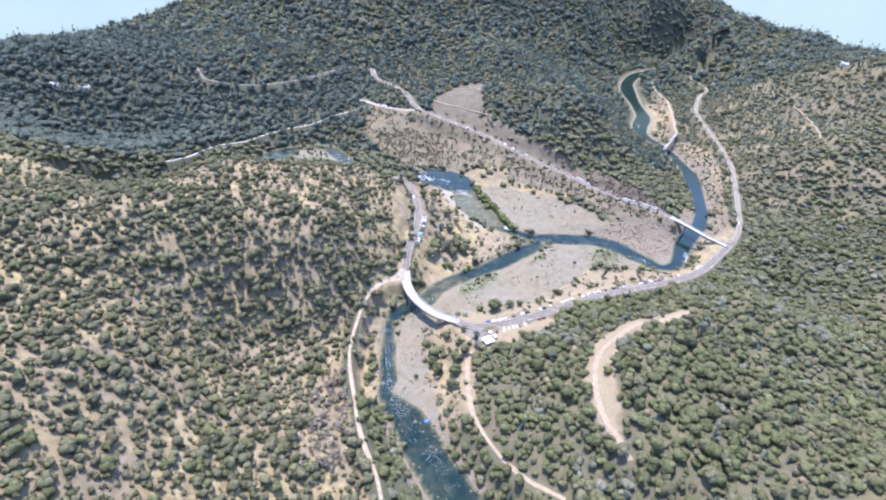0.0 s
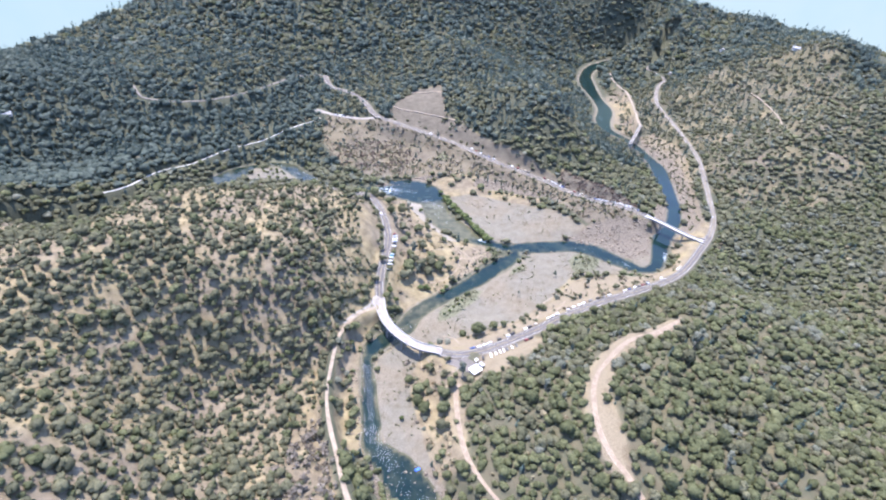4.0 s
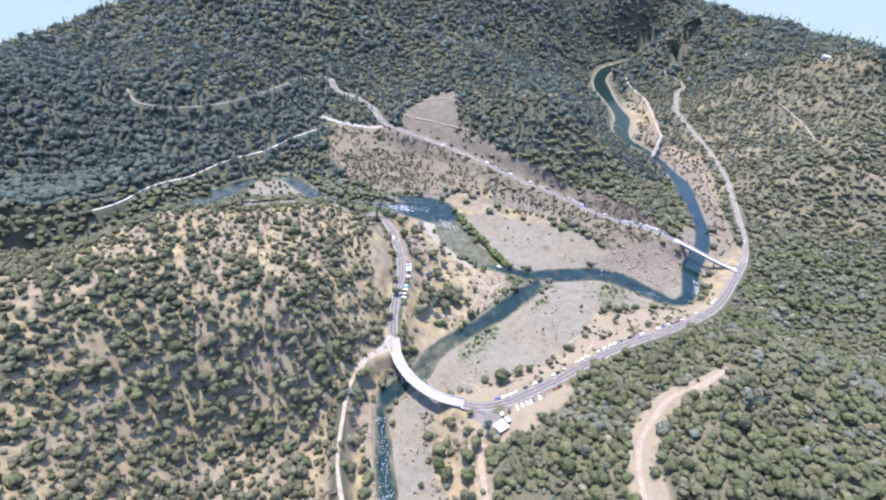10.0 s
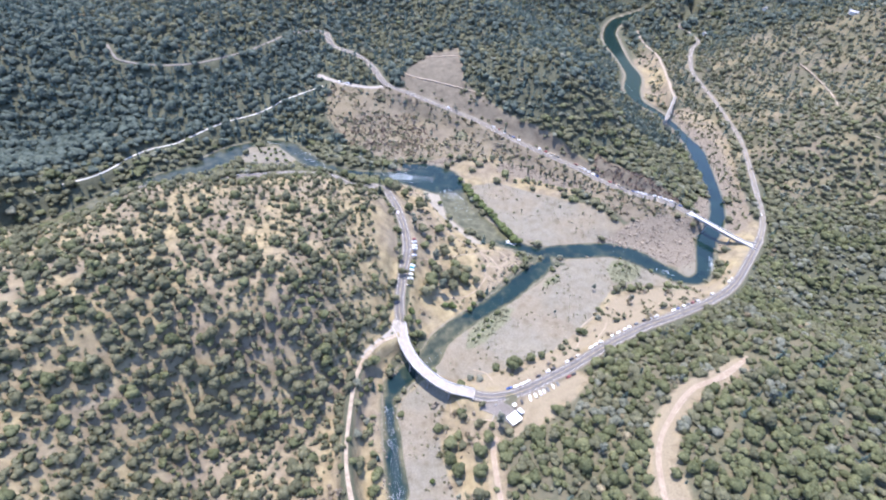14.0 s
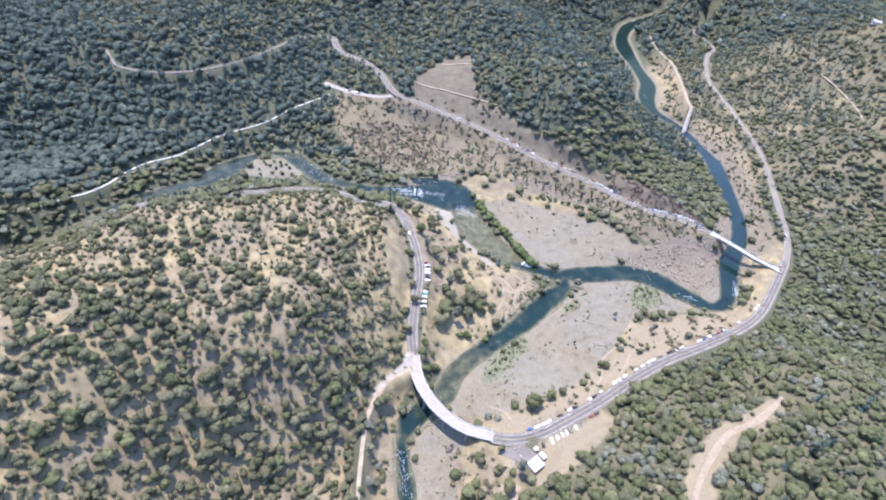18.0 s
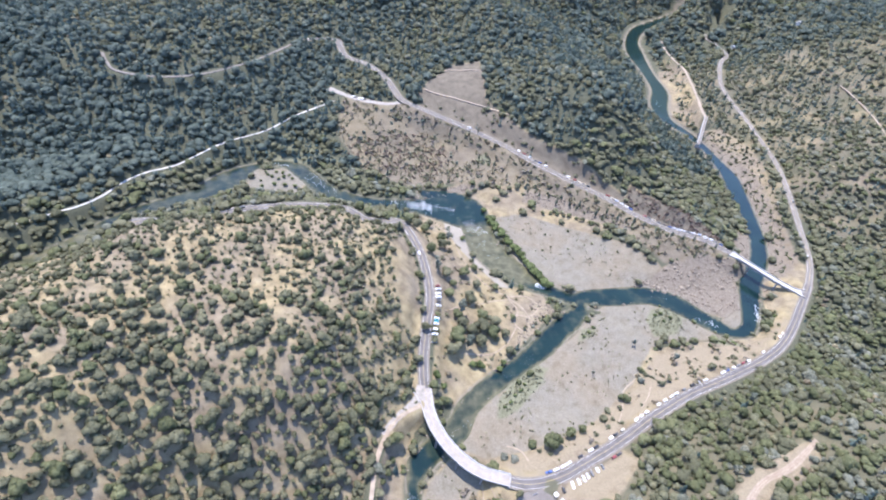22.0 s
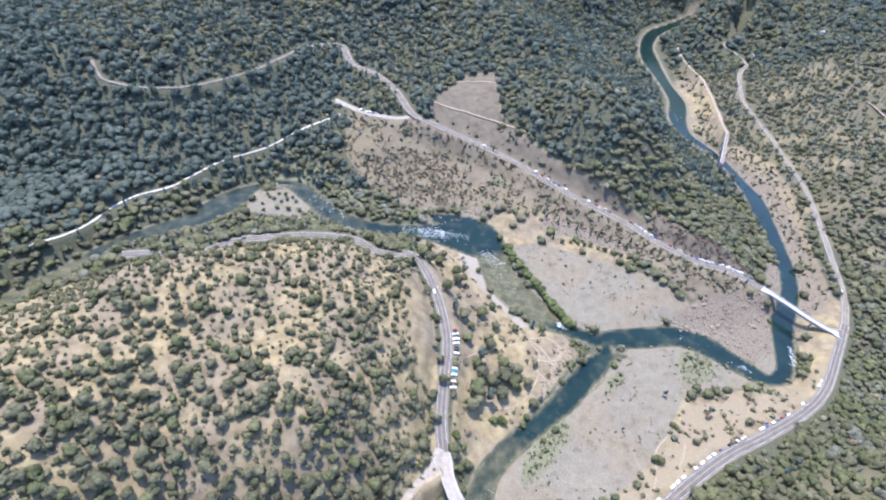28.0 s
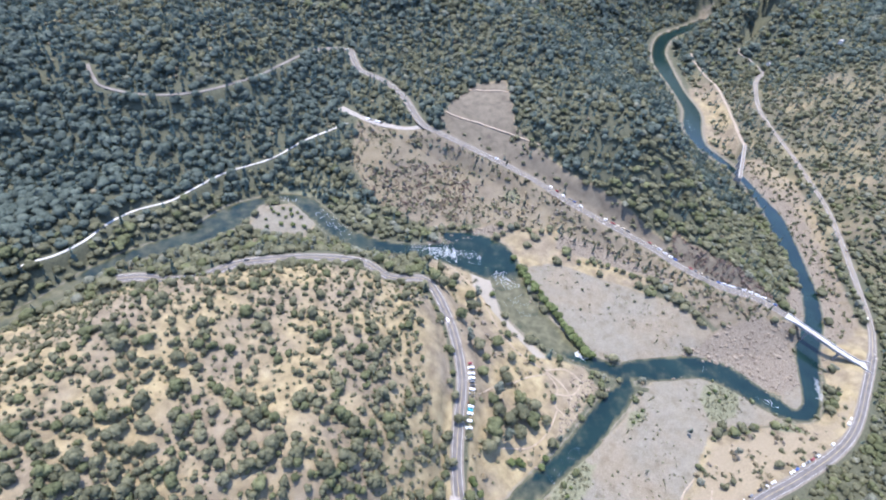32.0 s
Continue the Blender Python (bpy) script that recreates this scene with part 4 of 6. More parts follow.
# ---------------------------------------------------------------- cars
def car_meshes(kind):
    L, W = {"sedan": (4.7, 1.82), "suv": (4.8, 1.9), "pickup": (5.5, 1.95), "van": (5.1, 1.98), "hatch": (4.2, 1.76)}[kind]
    prof = {"sedan": [(-.5, .45), (-.49, .82), (-.3, .98), (-.2, 1.4), (.08, 1.44), (.24, .98), (.47, .84), (.5, .5)],
            "suv": [(-.5, .5), (-.49, 1.02), (-.44, 1.62), (.0, 1.72), (.12, 1.68), (.25, 1.08), (.47, .96), (.5, .55)],
            "pickup": [(-.5, .6), (-.5, 1.05), (-.12, 1.06), (-.1, 1.72), (.1, 1.76), (.22, 1.15), (.47, 1.05), (.5, .6)],
            "van": [(-.5, .5), (-.5, 1.1), (-.48, 1.85), (.15, 1.92), (.24, 1.8), (.37, 1.1), (.48, .95), (.5, .5)],
            "hatch": [(-.5, .48), (-.48, .95), (-.36, 1.42), (.05, 1.48), (.22, .98), (.46, .86), (.5, .5)]}[kind]
    prof = [(-.5, .28)] + prof + [(.5, .28)]
    bm = bmesh.new()
    ring = []
    for sgn in (-1, 1):
        row = []
        for x, z in prof:
            inset = 0.0 if z < 1.05 else 0.16
            row.append(bm.verts.new((x * L, sgn * (W / 2 - inset), z)))
        ring.append(row)
    n = len(prof)
    for i in range(n):
        bm.faces.new((ring[0][i], ring[0][(i + 1) % n], ring[1][(i + 1) % n], ring[1][i]))
    for r_, flip in ((ring[0], True), (ring[1], False)):
        bm.faces.new(r_[::-1] if not flip else r_)
    bmesh.ops.recalc_face_normals(bm, faces=bm.faces)
    bmesh.ops.bevel(bm, geom=list(bm.edges), offset=0.05, segments=1, affect="EDGES")
    body = bpy.data.meshes.new("body_" + kind)
    bm.to_mesh(body)
    bm.free()
    roof = max(z for _, z in prof)
    ups = [p for p in prof if p[1] > 1.2]
    xr, xf = ups[0][0] * L, ups[-1][0] * L
    sill = 1.0 if kind in ("sedan", "hatch") else 1.12
    iw = W / 2 - 0.17
    front_x = [p for p in prof if p[0] > ups[-1][0]][0][0] * L
    out = {}

    def quad(name, pts):
        me = bpy.data.meshes.new(name)
        me.from_pydata(pts + [tuple(Vector(p) - Vector((0, 0, 0.03))) for p in pts], [], [(0, 1, 2, 3), (7, 6, 5, 4), (0, 4, 5, 1), (1, 5, 6, 2), (2, 6, 7, 3), (3, 7, 4, 0)])
        me.materials.append(M_GLASS)
        return me

    out["windscreen"] = quad("windscreen", [(xf + 0.1, -iw + .08, roof - 0.05), (front_x - 0.06, -iw, sill + 0.06), (front_x - 0.06, iw, sill + 0.06), (xf + 0.1, iw - .08, roof - 0.05)])
    out["rear_window"] = quad("rear_window", [(xr - 0.1, -iw + .12, roof - 0.1), (xr - 0.1, iw - .12, roof - 0.1), (xr - 0.38, iw - .1, sill + 0.12), (xr - 0.38, -iw + .1, sill + 0.12)])
    for sgn in (-1, 1):
        y = sgn * (W / 2 - 0.12)
        y2 = sgn * (W / 2 - 0.04)
        pts = [(xr + 0.1, y, roof - 0.14), (xf - 0.02, y, roof - 0.14), (front_x - 0.35, y2, sill + 0.06), (xr - 0.15, y2, sill + 0.06)]
        me = bpy.data.meshes.new("side_window")
        me.from_pydata(pts + [(a, b - sgn * 0.08, c) for a, b, c in pts], [], [(0, 1, 2, 3), (7, 6, 5, 4), (0, 4, 5, 1), (1, 5, 6, 2), (2, 6, 7, 3), (3, 7, 4, 0)])
        me.materials.append(M_GLASS)
        out["side_window%d" % sgn] = me
    bm = bmesh.new()
    tube(bm, (0, -0.11, 0), (0, 0.11, 0), 0.34, 0.34, 12)
    wheel = bpy.data.meshes.new("wheel")
    bm.to_mesh(wheel)
    bm.free()
    wheel.materials.append(M_RUBBER)
    bm = bmesh.new()
    tube(bm, (0, -0.125, 0), (0, 0.125, 0), 0.2, 0.2, 10)
    rim = bpy.data.meshes.new("rim")
    bm.to_mesh(rim)
    bm.free()
    rim.materials.append(M_STEEL)
    bm = box(bmesh.new(), (0.08, 0.4, 0.14), bevel=0.02)
    lamp = bpy.data.meshes.new("headlight")
    bm.to_mesh(lamp)
    bm.free()
    lamp.materials.append(M_LIGHT)
    tail = lamp.copy()
    tail.materials.clear()
    tail.materials.append(M_RED)
    return body, out, wheel, rim, lamp, tail, L, W


CAR_MESH = {k: car_meshes(k) for k in ("sedan", "suv", "pickup", "van", "hatch")}
CAR_READY = {}


def car(kind, colour, x, y, turn, group, where, z=None):
    key = (kind, colour)
    z = height_at(x, y) if z is None else z
    m = pose(x, y, z, 0, 0, math.degrees(turn))
    if key in CAR_READY:
        ob = copy_thing(CAR_READY[key], m)
        return tagged(ob, f"{colour} {kind} parked {where}", "car", group)
    ob = thing("car", f"{colour} {kind} parked {where}", "car", m, group)
    body, glass, wheel, rim, lamp, tail, L, W = CAR_MESH[kind]
    mine = body.copy()
    mine.materials.append(PAINTS[colour])
    part("body", mine, None, ob)
    for name_, me in glass.items():
        part(name_.rstrip("-1"), me, None, ob)
    for sx in (-0.31, 0.32):
        for sy in (-1, 1):
            w = part("wheel", wheel, None, ob)
            w.location = (sx * L, sy * (W / 2 - 0.13), 0.34)
            part("rim", rim, None, w, "round grey metal rim")
    for sy in (-1, 1):
        for me, sx, nm in ((lamp, 0.495, "headlight"), (tail, -0.495, "taillight")):
            w = part(nm, me, None, ob)
            w.location = (sx * L, sy * (W / 2 - 0.32), 0.72)
    CAR_READY[key] = ob
    return ob


KINDS, TONES = ["sedan", "suv", "pickup", "van", "hatch", "suv", "sedan"], ["white", "white", "silver", "black", "dark grey", "white", "beige", "dark red", "silver", "blue", "dark grey"]


def along(points, s, off):
    """Place and heading beside a road: s metres along it, off metres to its left."""
    line = spline(points, 2)
    run = np.r_[0, np.cumsum(np.hypot(*np.diff(line[:, :2], axis=0).T))]
    p = np.array([np.interp(s, run, line[:, k]) for k in range(3)])
    n = np.array([np.interp(s, run, side_of(line)[:, k]) for k in range(2)])
    return p[0] + n[0] * off, p[1] + n[1] * off, p[2], math.atan2(-n[0], n[1])


crng = random.Random(5)
for i, s in enumerate((34, 41, 48, 54, 66, 77, 83, 100, 106, 114, 133, 139, 146, 163, 171, 180, 186, 196, 207, 214, 223, 247, 254, 262, 269, 276, 284, 309, 347, 355)):
    x, y, z, a = along(EAST_ROAD, s, 6.0)
    tone = "white" if i in (1, 2, 7, 10, 11, 12, 13, 14, 19, 21, 23, 26, 27) else crng.choice(TONES)
    car(crng.choice(KINDS), tone, x, y, a + (0 if crng.random() < 0.8 else math.pi), "cars along the river road", "on the gravel shoulder of the river road", z)
for i, s in enumerate((46, 51, 56, 60.5, 64.5, 70.5, 76)):
    x, y, z, a = along(EAST_ROAD, s, -8.6)
    car(("pickup", "suv", "van", "sedan", "suv", "hatch", "sedan")[i], ("white", "white", "white", "silver", "dark grey", "white", "dark grey")[i], x, y, a + 1.25, "cars nosed in below the highway", "nose-in beside the highway", z - 0.1)
for s, off, tone in ((38, -9, "black"), (90, -7, "dark red"), (96, -7, "black")):
    x, y, z, a = along(EAST_ROAD, s, off)
    car("suv", tone, x, y, a if s > 80 else a + 1.3, "cars nosed in below the highway", "on the dirt shoulder below the highway", z - 0.1)
for i, s in enumerate((44, 52, 57.5, 63.5, 66.5, 69.5, 72.5, 80, 83.5, 87, 90, 93, 97, 102, 106)):
    x, y, z, a = along(WEST_ROAD, s, -8.2)
    tone = ("white", "silver", "white", "white", "teal", "white", "dark red", "dark grey", "white", "black", "dark grey", "white", "white", "silver", "dark red")[i]
    car(crng.choice(["suv", "sedan", "pickup", "hatch"]), tone, x, y, a - 1.45, "cars nosed in beside the west road", "nose-in on the shoulder of the west road", z - 0.1)
s = 14.0
while s < 330:
    if not (116 < s < 128 or 168 < s < 184 or 226 < s < 250 or s > 300):
        x, y, z, a = along(NW_ROAD, s, -5.8)
        car(crng.choice(KINDS), crng.choice(TONES + ["white", "white", "silver"]), x, y, a, "cars along the upper road", "along the upper shoulder of the road", z + 0.05)
    s += crng.choice((5.8, 6.2, 6.6, 7.4)) if s < 205 else crng.choice((6.4, 7.6, 9.5, 14.0))
for i, s in enumerate((46, 50, 58, 62, 66)):
    x, y, z, a = along(WLOT, s, 2.0)
    car(KINDS[i], ("white", "dark grey", "white", "white", "black")[i], x, y, a + 0.9, "cars in the gravel car park", "in the gravel car park", z)
for pts_, s, off, kind, tone in ((EAST_ROAD, 520, 1.8, "sedan", "white"), (EAST_ROAD, 640, -1.8, "suv", "dark grey"), (WEST_ROAD, 150, 1.8, "sedan", "white"), (WEST_ROAD, 372, -1.8, "suv", "dark grey"), (NW_ROAD, 372, -1.8, "van", "white")):
    x, y, z, a = along(pts_, s, off)
    car(kind, tone, x, y, a, "cars on the roads", "on the open road", z + 0.1)

# ---------------------------------------------------------------- small building beside the highway
bz = 12.35
hut = thing("roadside_building", "small block building with a white flat roof beside a paved yard", "building", pose(20.5, 254.5, bz, 0, 0, 28))
for name_, size, at, mat in (("wall", (9.4, 0.25, 3.1), (0, -3.6, 1.55), M_WALL), ("wall", (9.4, 0.25, 3.1), (0, 3.6, 1.55), M_WALL), ("wall", (0.25, 6.95, 3.1), (-4.58, 0, 1.55), M_WALL), ("wall", (0.25, 6.95, 3.1), (4.58, 0, 1.55), M_WALL),
                            ("roof", (10.6, 8.4, 0.3), (0, 0, 3.27), M_ROOF), ("roof_edge", (10.8, 0.18, 0.4), (0, -4.3, 3.27), M_CONCRETE), ("roof_edge", (10.8, 0.18, 0.4), (0, 4.3, 3.27), M_CONCRETE),
                            ("door", (0.95, 0.1, 2.1), (-2.0, 3.76, 1.07), M_DARK), ("door", (0.95, 0.1, 2.1), (2.0, 3.76, 1.07), M_DARK), ("vent", (0.7, 0.7, 0.5), (2.5, 1.2, 3.68), M_STEEL)):
    part(name_, box(bmesh.new(), size, at, 0, 0.03), mat, hut)
shed = thing("shed", "dark flat-roofed shed beside the white-roofed building", "shed", pose(28.0, 260.5, bz, 0, 0, 28))
for name_, size, at, mat in (("wall", (3.4, 4.6, 2.4), (0, 0, 1.2), M_DARK), ("roof", (3.9, 5.1, 0.18), (0, 0, 2.5), M_STEEL), ("door", (0.9, 0.08, 2.0), (0, 2.34, 1.02), M_WALL)):
    part(name_, box(bmesh.new(), size, at, 0, 0.03), mat, shed)
shade = thing("shade_shelter", "white shelter roof on four posts in the yard", "shelter", pose(24.5, 266.5, bz, 0, 0, 28))
part("roof", box(bmesh.new(), (3.2, 2.6, 0.15), (0, 0, 2.5), 0, 0.03), M_ROOF, shade)
for sx in (-1.4, 1.4):
    for sy in (-1.1, 1.1):
        part("post", tube(bmesh.new(), (sx, sy, 0), (sx, sy, 2.45), 0.07, 0.07), M_STEEL, shade)
for x, y, a, tone in ((9.5, 269.5, 15, "grey"), (4.5, 258.5, 60, "grey"), (11.5, 262.0, 80, "grey")):
    bar = thing("concrete_barrier", "grey concrete barrier in the paved yard", "barrier", pose(x, y, bz, 0, 0, a), "barriers in the yard")
    part("block", box(bmesh.new(), (4.2, 0.45, 0.5), (0, 0, 0.25), 0, 0.08), M_CONCRETE, bar)
    part("block_top", box(bmesh.new(), (4.2, 0.2, 0.35), (0, 0, 0.67), 0, 0.05), M_CONCRETE, bar)
def house(x, y, turn, wide, deep):
    ob = thing("house", "small pale house far off among the trees", "house", pose(x, y, height_at(x, y), 0, 0, turn), "houses on the far hills")
    for name_, size, at in (("wall", (wide, 0.3, 5.0), (0, -deep / 2, 2.0)), ("wall", (wide, 0.3, 5.0), (0, deep / 2, 2.0)), ("wall", (0.3, deep - 0.3, 5.0), (-wide / 2 + 0.15, 0, 2.0)), ("wall", (0.3, deep - 0.3, 5.0), (wide / 2 - 0.15, 0, 2.0))):
        part(name_, box(bmesh.new(), size, at), M_WALL, ob)
    bm = bmesh.new()
    v = [bm.verts.new(p) for p in ((-wide / 2 - 0.6, -deep / 2 - 0.6, 4.4), (wide / 2 + 0.6, -deep / 2 - 0.6, 4.4), (wide / 2 + 0.6, deep / 2 + 0.6, 4.4), (-wide / 2 - 0.6, deep / 2 + 0.6, 4.4), (-wide / 2 - 0.6, 0, 7.4), (wide / 2 + 0.6, 0, 7.4))]
    for f in ((0, 1, 5, 4), (2, 3, 4, 5), (1, 2, 5), (3, 0, 4), (3, 2, 1, 0)):
        bm.faces.new([v[i] for i in f])
    part("roof", bm, M_CONCRETE, ob)
    for dx in (-wide * 0.3, 0.0, wide * 0.3):
        w = part("window", box(bmesh.new(), (1.6, 0.1, 1.7), (dx, -deep / 2 - 0.18, 2.6)), M_CONCRETE, ob)
        part("pane", box(bmesh.new(), (1.3, 0.06, 1.4), (dx, -deep / 2 - 0.24, 2.6)), M_GLASS, w)


for x, y, a, w, d in ((-606, 763, -20, 16, 9), (-573, 782, 15, 14, 9), (827, 1213, 30, 14, 9), (844, 900, -35, 14, 9), (734, 1125, 10, 10, 7), (820, 1083, 40, 12, 8)):
    house(x, y, a, w, d)
for x, y, a in ((-44, 172, 20),):
    raft = thing("blue_raft", "blue inflatable raft pulled up on the gravel", "raft", pose(x, y, max(height_at(x, y), 0.1), 0, 0, a))
    for sy in (-0.8, 0.8):
        part("side_tube", tube(bmesh.new(), (-1.9, sy, 0.3), (1.9, sy, 0.3), 0.3, 0.3, 10), M_BLUE, raft)
    for sx in (-1.9, 1.9):
        part("end_tube", tube(bmesh.new(), (sx, -0.8, 0.34), (sx, 0.8, 0.34), 0.3, 0.3, 10), M_BLUE, raft)
    part("floor", box(bmesh.new(), (3.6, 1.4, 0.1), (0, 0, 0.16)), M_BLUE, raft)

# ---------------------------------------------------------------- trees
def lump(verts, faces, c, rad, ring, rows, r, squash=0.85):
    """An uneven rounded mass of foliage, open below."""
    b = len(verts)
    for j in range(rows):
        a = -0.35 + 1.75 * j / rows
        for i in range(ring):
            t = 6.283 * (i + 0.5 * (j % 2)) / ring
            q = rad * r.uniform(0.80, 1.14)
            verts.append(np.array((c[0] + q * math.cos(a) * math.cos(t), c[1] + q * math.cos(a) * math.sin(t), c[2] + q * squash * math.sin(a))))
    verts.append(np.array((c[0], c[1], c[2] + rad * squash * r.uniform(0.9, 1.1))))
    for j in range(rows - 1):
        for i in range(ring):
            k = (i + 1) % ring
            faces.append((b + j * ring + i, b + j * ring + k, b + (j + 1) * ring + k, b + (j + 1) * ring + i))
    for i in range(ring):
        faces.append((b + (rows - 1) * ring + i, b + (rows - 1) * ring + (i + 1) % ring, b + rows * ring))


def skirt(verts, faces, z, rad, drop, ring, r):
    """One drooping whorl of conifer branches."""
    b = len(verts)
    for i in range(ring):
        t = 6.283 * i / ring + r.uniform(-0.2, 0.2)
        q = rad * (r.uniform(0.62, 0.8) if i % 2 else r.uniform(0.9, 1.15))
        verts.append(np.array((q * math.cos(t), q * math.sin(t), z - drop * (q / rad) * r.uniform(0.4, 0.7))))
    verts.append(np.array((0, 0, z + drop * 0.9)))
    for i in range(ring):
        faces.append((b + i, b + (i + 1) % ring, b + ring))


def crown_mesh(seed, n, shape, leaf, core=True):
    """A crown one metre in radius, based at z = 0: rounded masses under n leaf clumps, with gaps. Gives the vertices, the faces and how many of these are smooth."""
    r = np.random.default_rng(seed)
    verts, faces = [], []
    fine = 3 if n >= 100 else 2 if n >= 40 else 1 if n >= 14 else 0
    if shape == "round":
        lobes = [(r.normal(0, 0.30), r.normal(0, 0.30), r.uniform(0.55, 1.15), r.uniform(0.40, 0.62)) for _ in range((2, 3, 5, 7)[fine])]
        lobes[0] = (0, 0, 0.72, 0.80)
    elif shape == "tall":
        lobes = [(r.normal(0, 0.25), r.normal(0, 0.25), r.uniform(0.6, 2.3), r.uniform(0.32, 0.5)) for _ in range((3, 5, 6, 8)[fine])]
    else:
        lobes = [(0, 0, z, 0.95 * (1 - z / 4.4) ** 0.85) for z in np.linspace(0.35, 4.0, 9)]
    if core and shape == "cone":
        m = (3, 4, 5, 6)[fine]
        for k in range(m):
            z = 0.5 + 3.3 * k / (m - 1)
            skirt(verts, faces, z, 0.95 * (1 - z / 4.6) ** 0.85, 3.6 / m * 0.6, (6, 6, 8, 10)[fine], r)
    elif core:
        for c in lobes:
            lump(verts, faces, c, c[3] * (0.96 if shape == "round" else 0.85), (5, 6, 7, 8)[fine], (2, 3, 3, 4)[fine], r)
    smooth_faces = len(faces) if shape != "cone" else 0
    for k in range(n):
        lx, ly, lz, lr = lobes[r.integers(len(lobes))] if shape != "cone" else lobes[min(8, int(9 * r.random() ** 1.5))]
        d = r.normal(0, 1, 3)
        d[2] = abs(d[2]) * 0.9 - 0.25 if shape != "cone" else d[2] * 0.25
        d /= np.linalg.norm(d)
        c = np.array((lx, ly, lz)) + d * lr * r.uniform(0.92, 1.12) * ((1, 1, 0.85) if shape != "cone" else (1, 1, 0.9))
        nrm = d + r.normal(0, 0.32, 3) + np.array((0, 0, 0.30 if shape != "cone" else 0.75))
        nrm /= np.linalg.norm(nrm)
        u = np.cross(nrm, r.normal(0, 1, 3))
        u /= np.linalg.norm(u) + 1e-9
        w = np.cross(nrm, u)
        s = leaf * r.uniform(0.6, 1.25)
        b = len(verts)
        for a in (0.0, 1.7, 3.1, 4.6):
            q = s * r.uniform(0.65, 1.25)
            verts.append(c + (u * math.cos(a) + w * math.sin(a)) * q - nrm * r.uniform(0.0, 0.3) * s)
        faces.append((b, b + 1, b + 2, b + 3))
    return np.array(verts), faces, smooth_faces


def trunk_mesh(seed, height, radius, limbs, bark, bare=False):
    r = random.Random(seed)
    bm = bmesh.new()
    bend = Vector((r.uniform(-.12, .12), r.uniform(-.12, .12), 1)) * height
    tube(bm, (0, 0, -0.4), bend * 0.55, radius, radius * 0.72)
    tube(bm, bend * 0.54, bend, radius * 0.72, radius * 0.35)
    for i in range(limbs):
        a = 6.283 * i / limbs + r.uniform(-.4, .4)
        s = bend * r.uniform(0.45, 0.8)
        e = s + Vector((math.cos(a), math.sin(a), r.uniform(0.5, 1.0))) * height * r.uniform(0.35, 0.6)
        tube(bm, s, e, radius * 0.42, radius * 0.15, 5)
        if bare:
            for _ in range(3):
                g = s.lerp(e, r.uniform(0.4, 0.95))
                tube(bm, g, g + Vector((r.uniform(-1, 1), r.uniform(-1, 1), r.uniform(0.2, 1))) * height * 0.25, radius * 0.16, radius * 0.04, 4)
    me = bpy.data.meshes.new("trunk")
    bm.to_mesh(me)
    bm.free()
    me.materials.append(bark)
    return me


def tree_kind(name, label, category, shape, material, seeds, leaf, n, trunk_h, trunk_r, bark=None):
    made = []
    for s in seeds:
        ob = thing(name, label, category, pose(0, 0, -5000))
        v, f, k = crown_mesh(s, n, shape, leaf)
        part("trunk", trunk_mesh(s, trunk_h, trunk_r, 4, bark or M_BARK), None, ob)
        c = part("crown", mesh_of("crown", v, f, material), None, ob)
        c.data.polygons.foreach_set("use_smooth", [i < k for i in range(len(f))])
        c.location = (0, 0, trunk_h * 0.55)
        made.append(ob)
    return made


def plant(kinds, x, y, size, turn, group, label="", stretch=1.0):
    ob = copy_thing(crng.choice(kinds), Matrix())
    ob.matrix_basis = pose(x, y, height_at(x, y), 0, 0, turn) @ Matrix.Diagonal((size, size, size * stretch, 1))
    return tagged(ob, label, "", group)


OAKS = tree_kind("oak_tree", "grey-green oak with a rounded crown on dry grass", "tree", "round", M_OAK, (1, 2, 3, 4, 5, 6), 0.155, 150, 0.75, 0.07)
GREENS = tree_kind("live_oak", "dense green live oak with a broad crown", "tree", "round", M_GREEN_OAK, (11, 12, 13, 14), 0.155, 150, 0.7, 0.07)
PINES = tree_kind("conifer", "tall dark green conifer with a pointed crown", "tree", "cone", M_PINE, (21, 22, 23), 0.36, 120, 3.2, 0.13)
GREYS = tree_kind("grey_pine", "thin silvery grey-green pine among the oaks", "tree", "tall", M_GREY_PINE, (31, 32), 0.20, 100, 1.6, 0.08, M_GREY_BARK)
WILLOWS = tree_kind("willow_bush", "bright green willow bush at the water's edge", "bush", "round", M_WILLOW, (41, 42, 43), 0.18, 110, 0.4, 0.06)
MASTERS = OAKS + GREENS + PINES + GREYS + WILLOWS


def clear_of_ways(x, y):
    """Metres to the nearest road or track bed, and to the water's edge."""
    d = np.full(x.shape, 1e9)
    for line, half, reach in ROADBEDS:
        q, _ = to_line(x, y, line)
        d = np.minimum(d, q - half)
    for pts_, w in ((BRIDGE_LINE, 6), ([(338, 514, 0), (390, 445, 0)], 6), ([(518, 860, 0), (445, 766, 0)], 5)):
        q, _ = to_line(x, y, np.array(pts_, float))
        d = np.minimum(d, q - w)
    return d, river_edge(x, y)


def scatter(x0, x1, y0, y1, cell, seed):
    r = np.random.default_rng(seed)
    gx_, gy_ = np.meshgrid(np.arange(x0, x1, cell), np.arange(y0, y1, cell))
    x = (gx_ + r.uniform(0, cell, gx_.shape)).ravel()
    y = (gy_ + r.uniform(0, cell, gx_.shape)).ravel()
    return x, y, r


TEMPLATES = {}


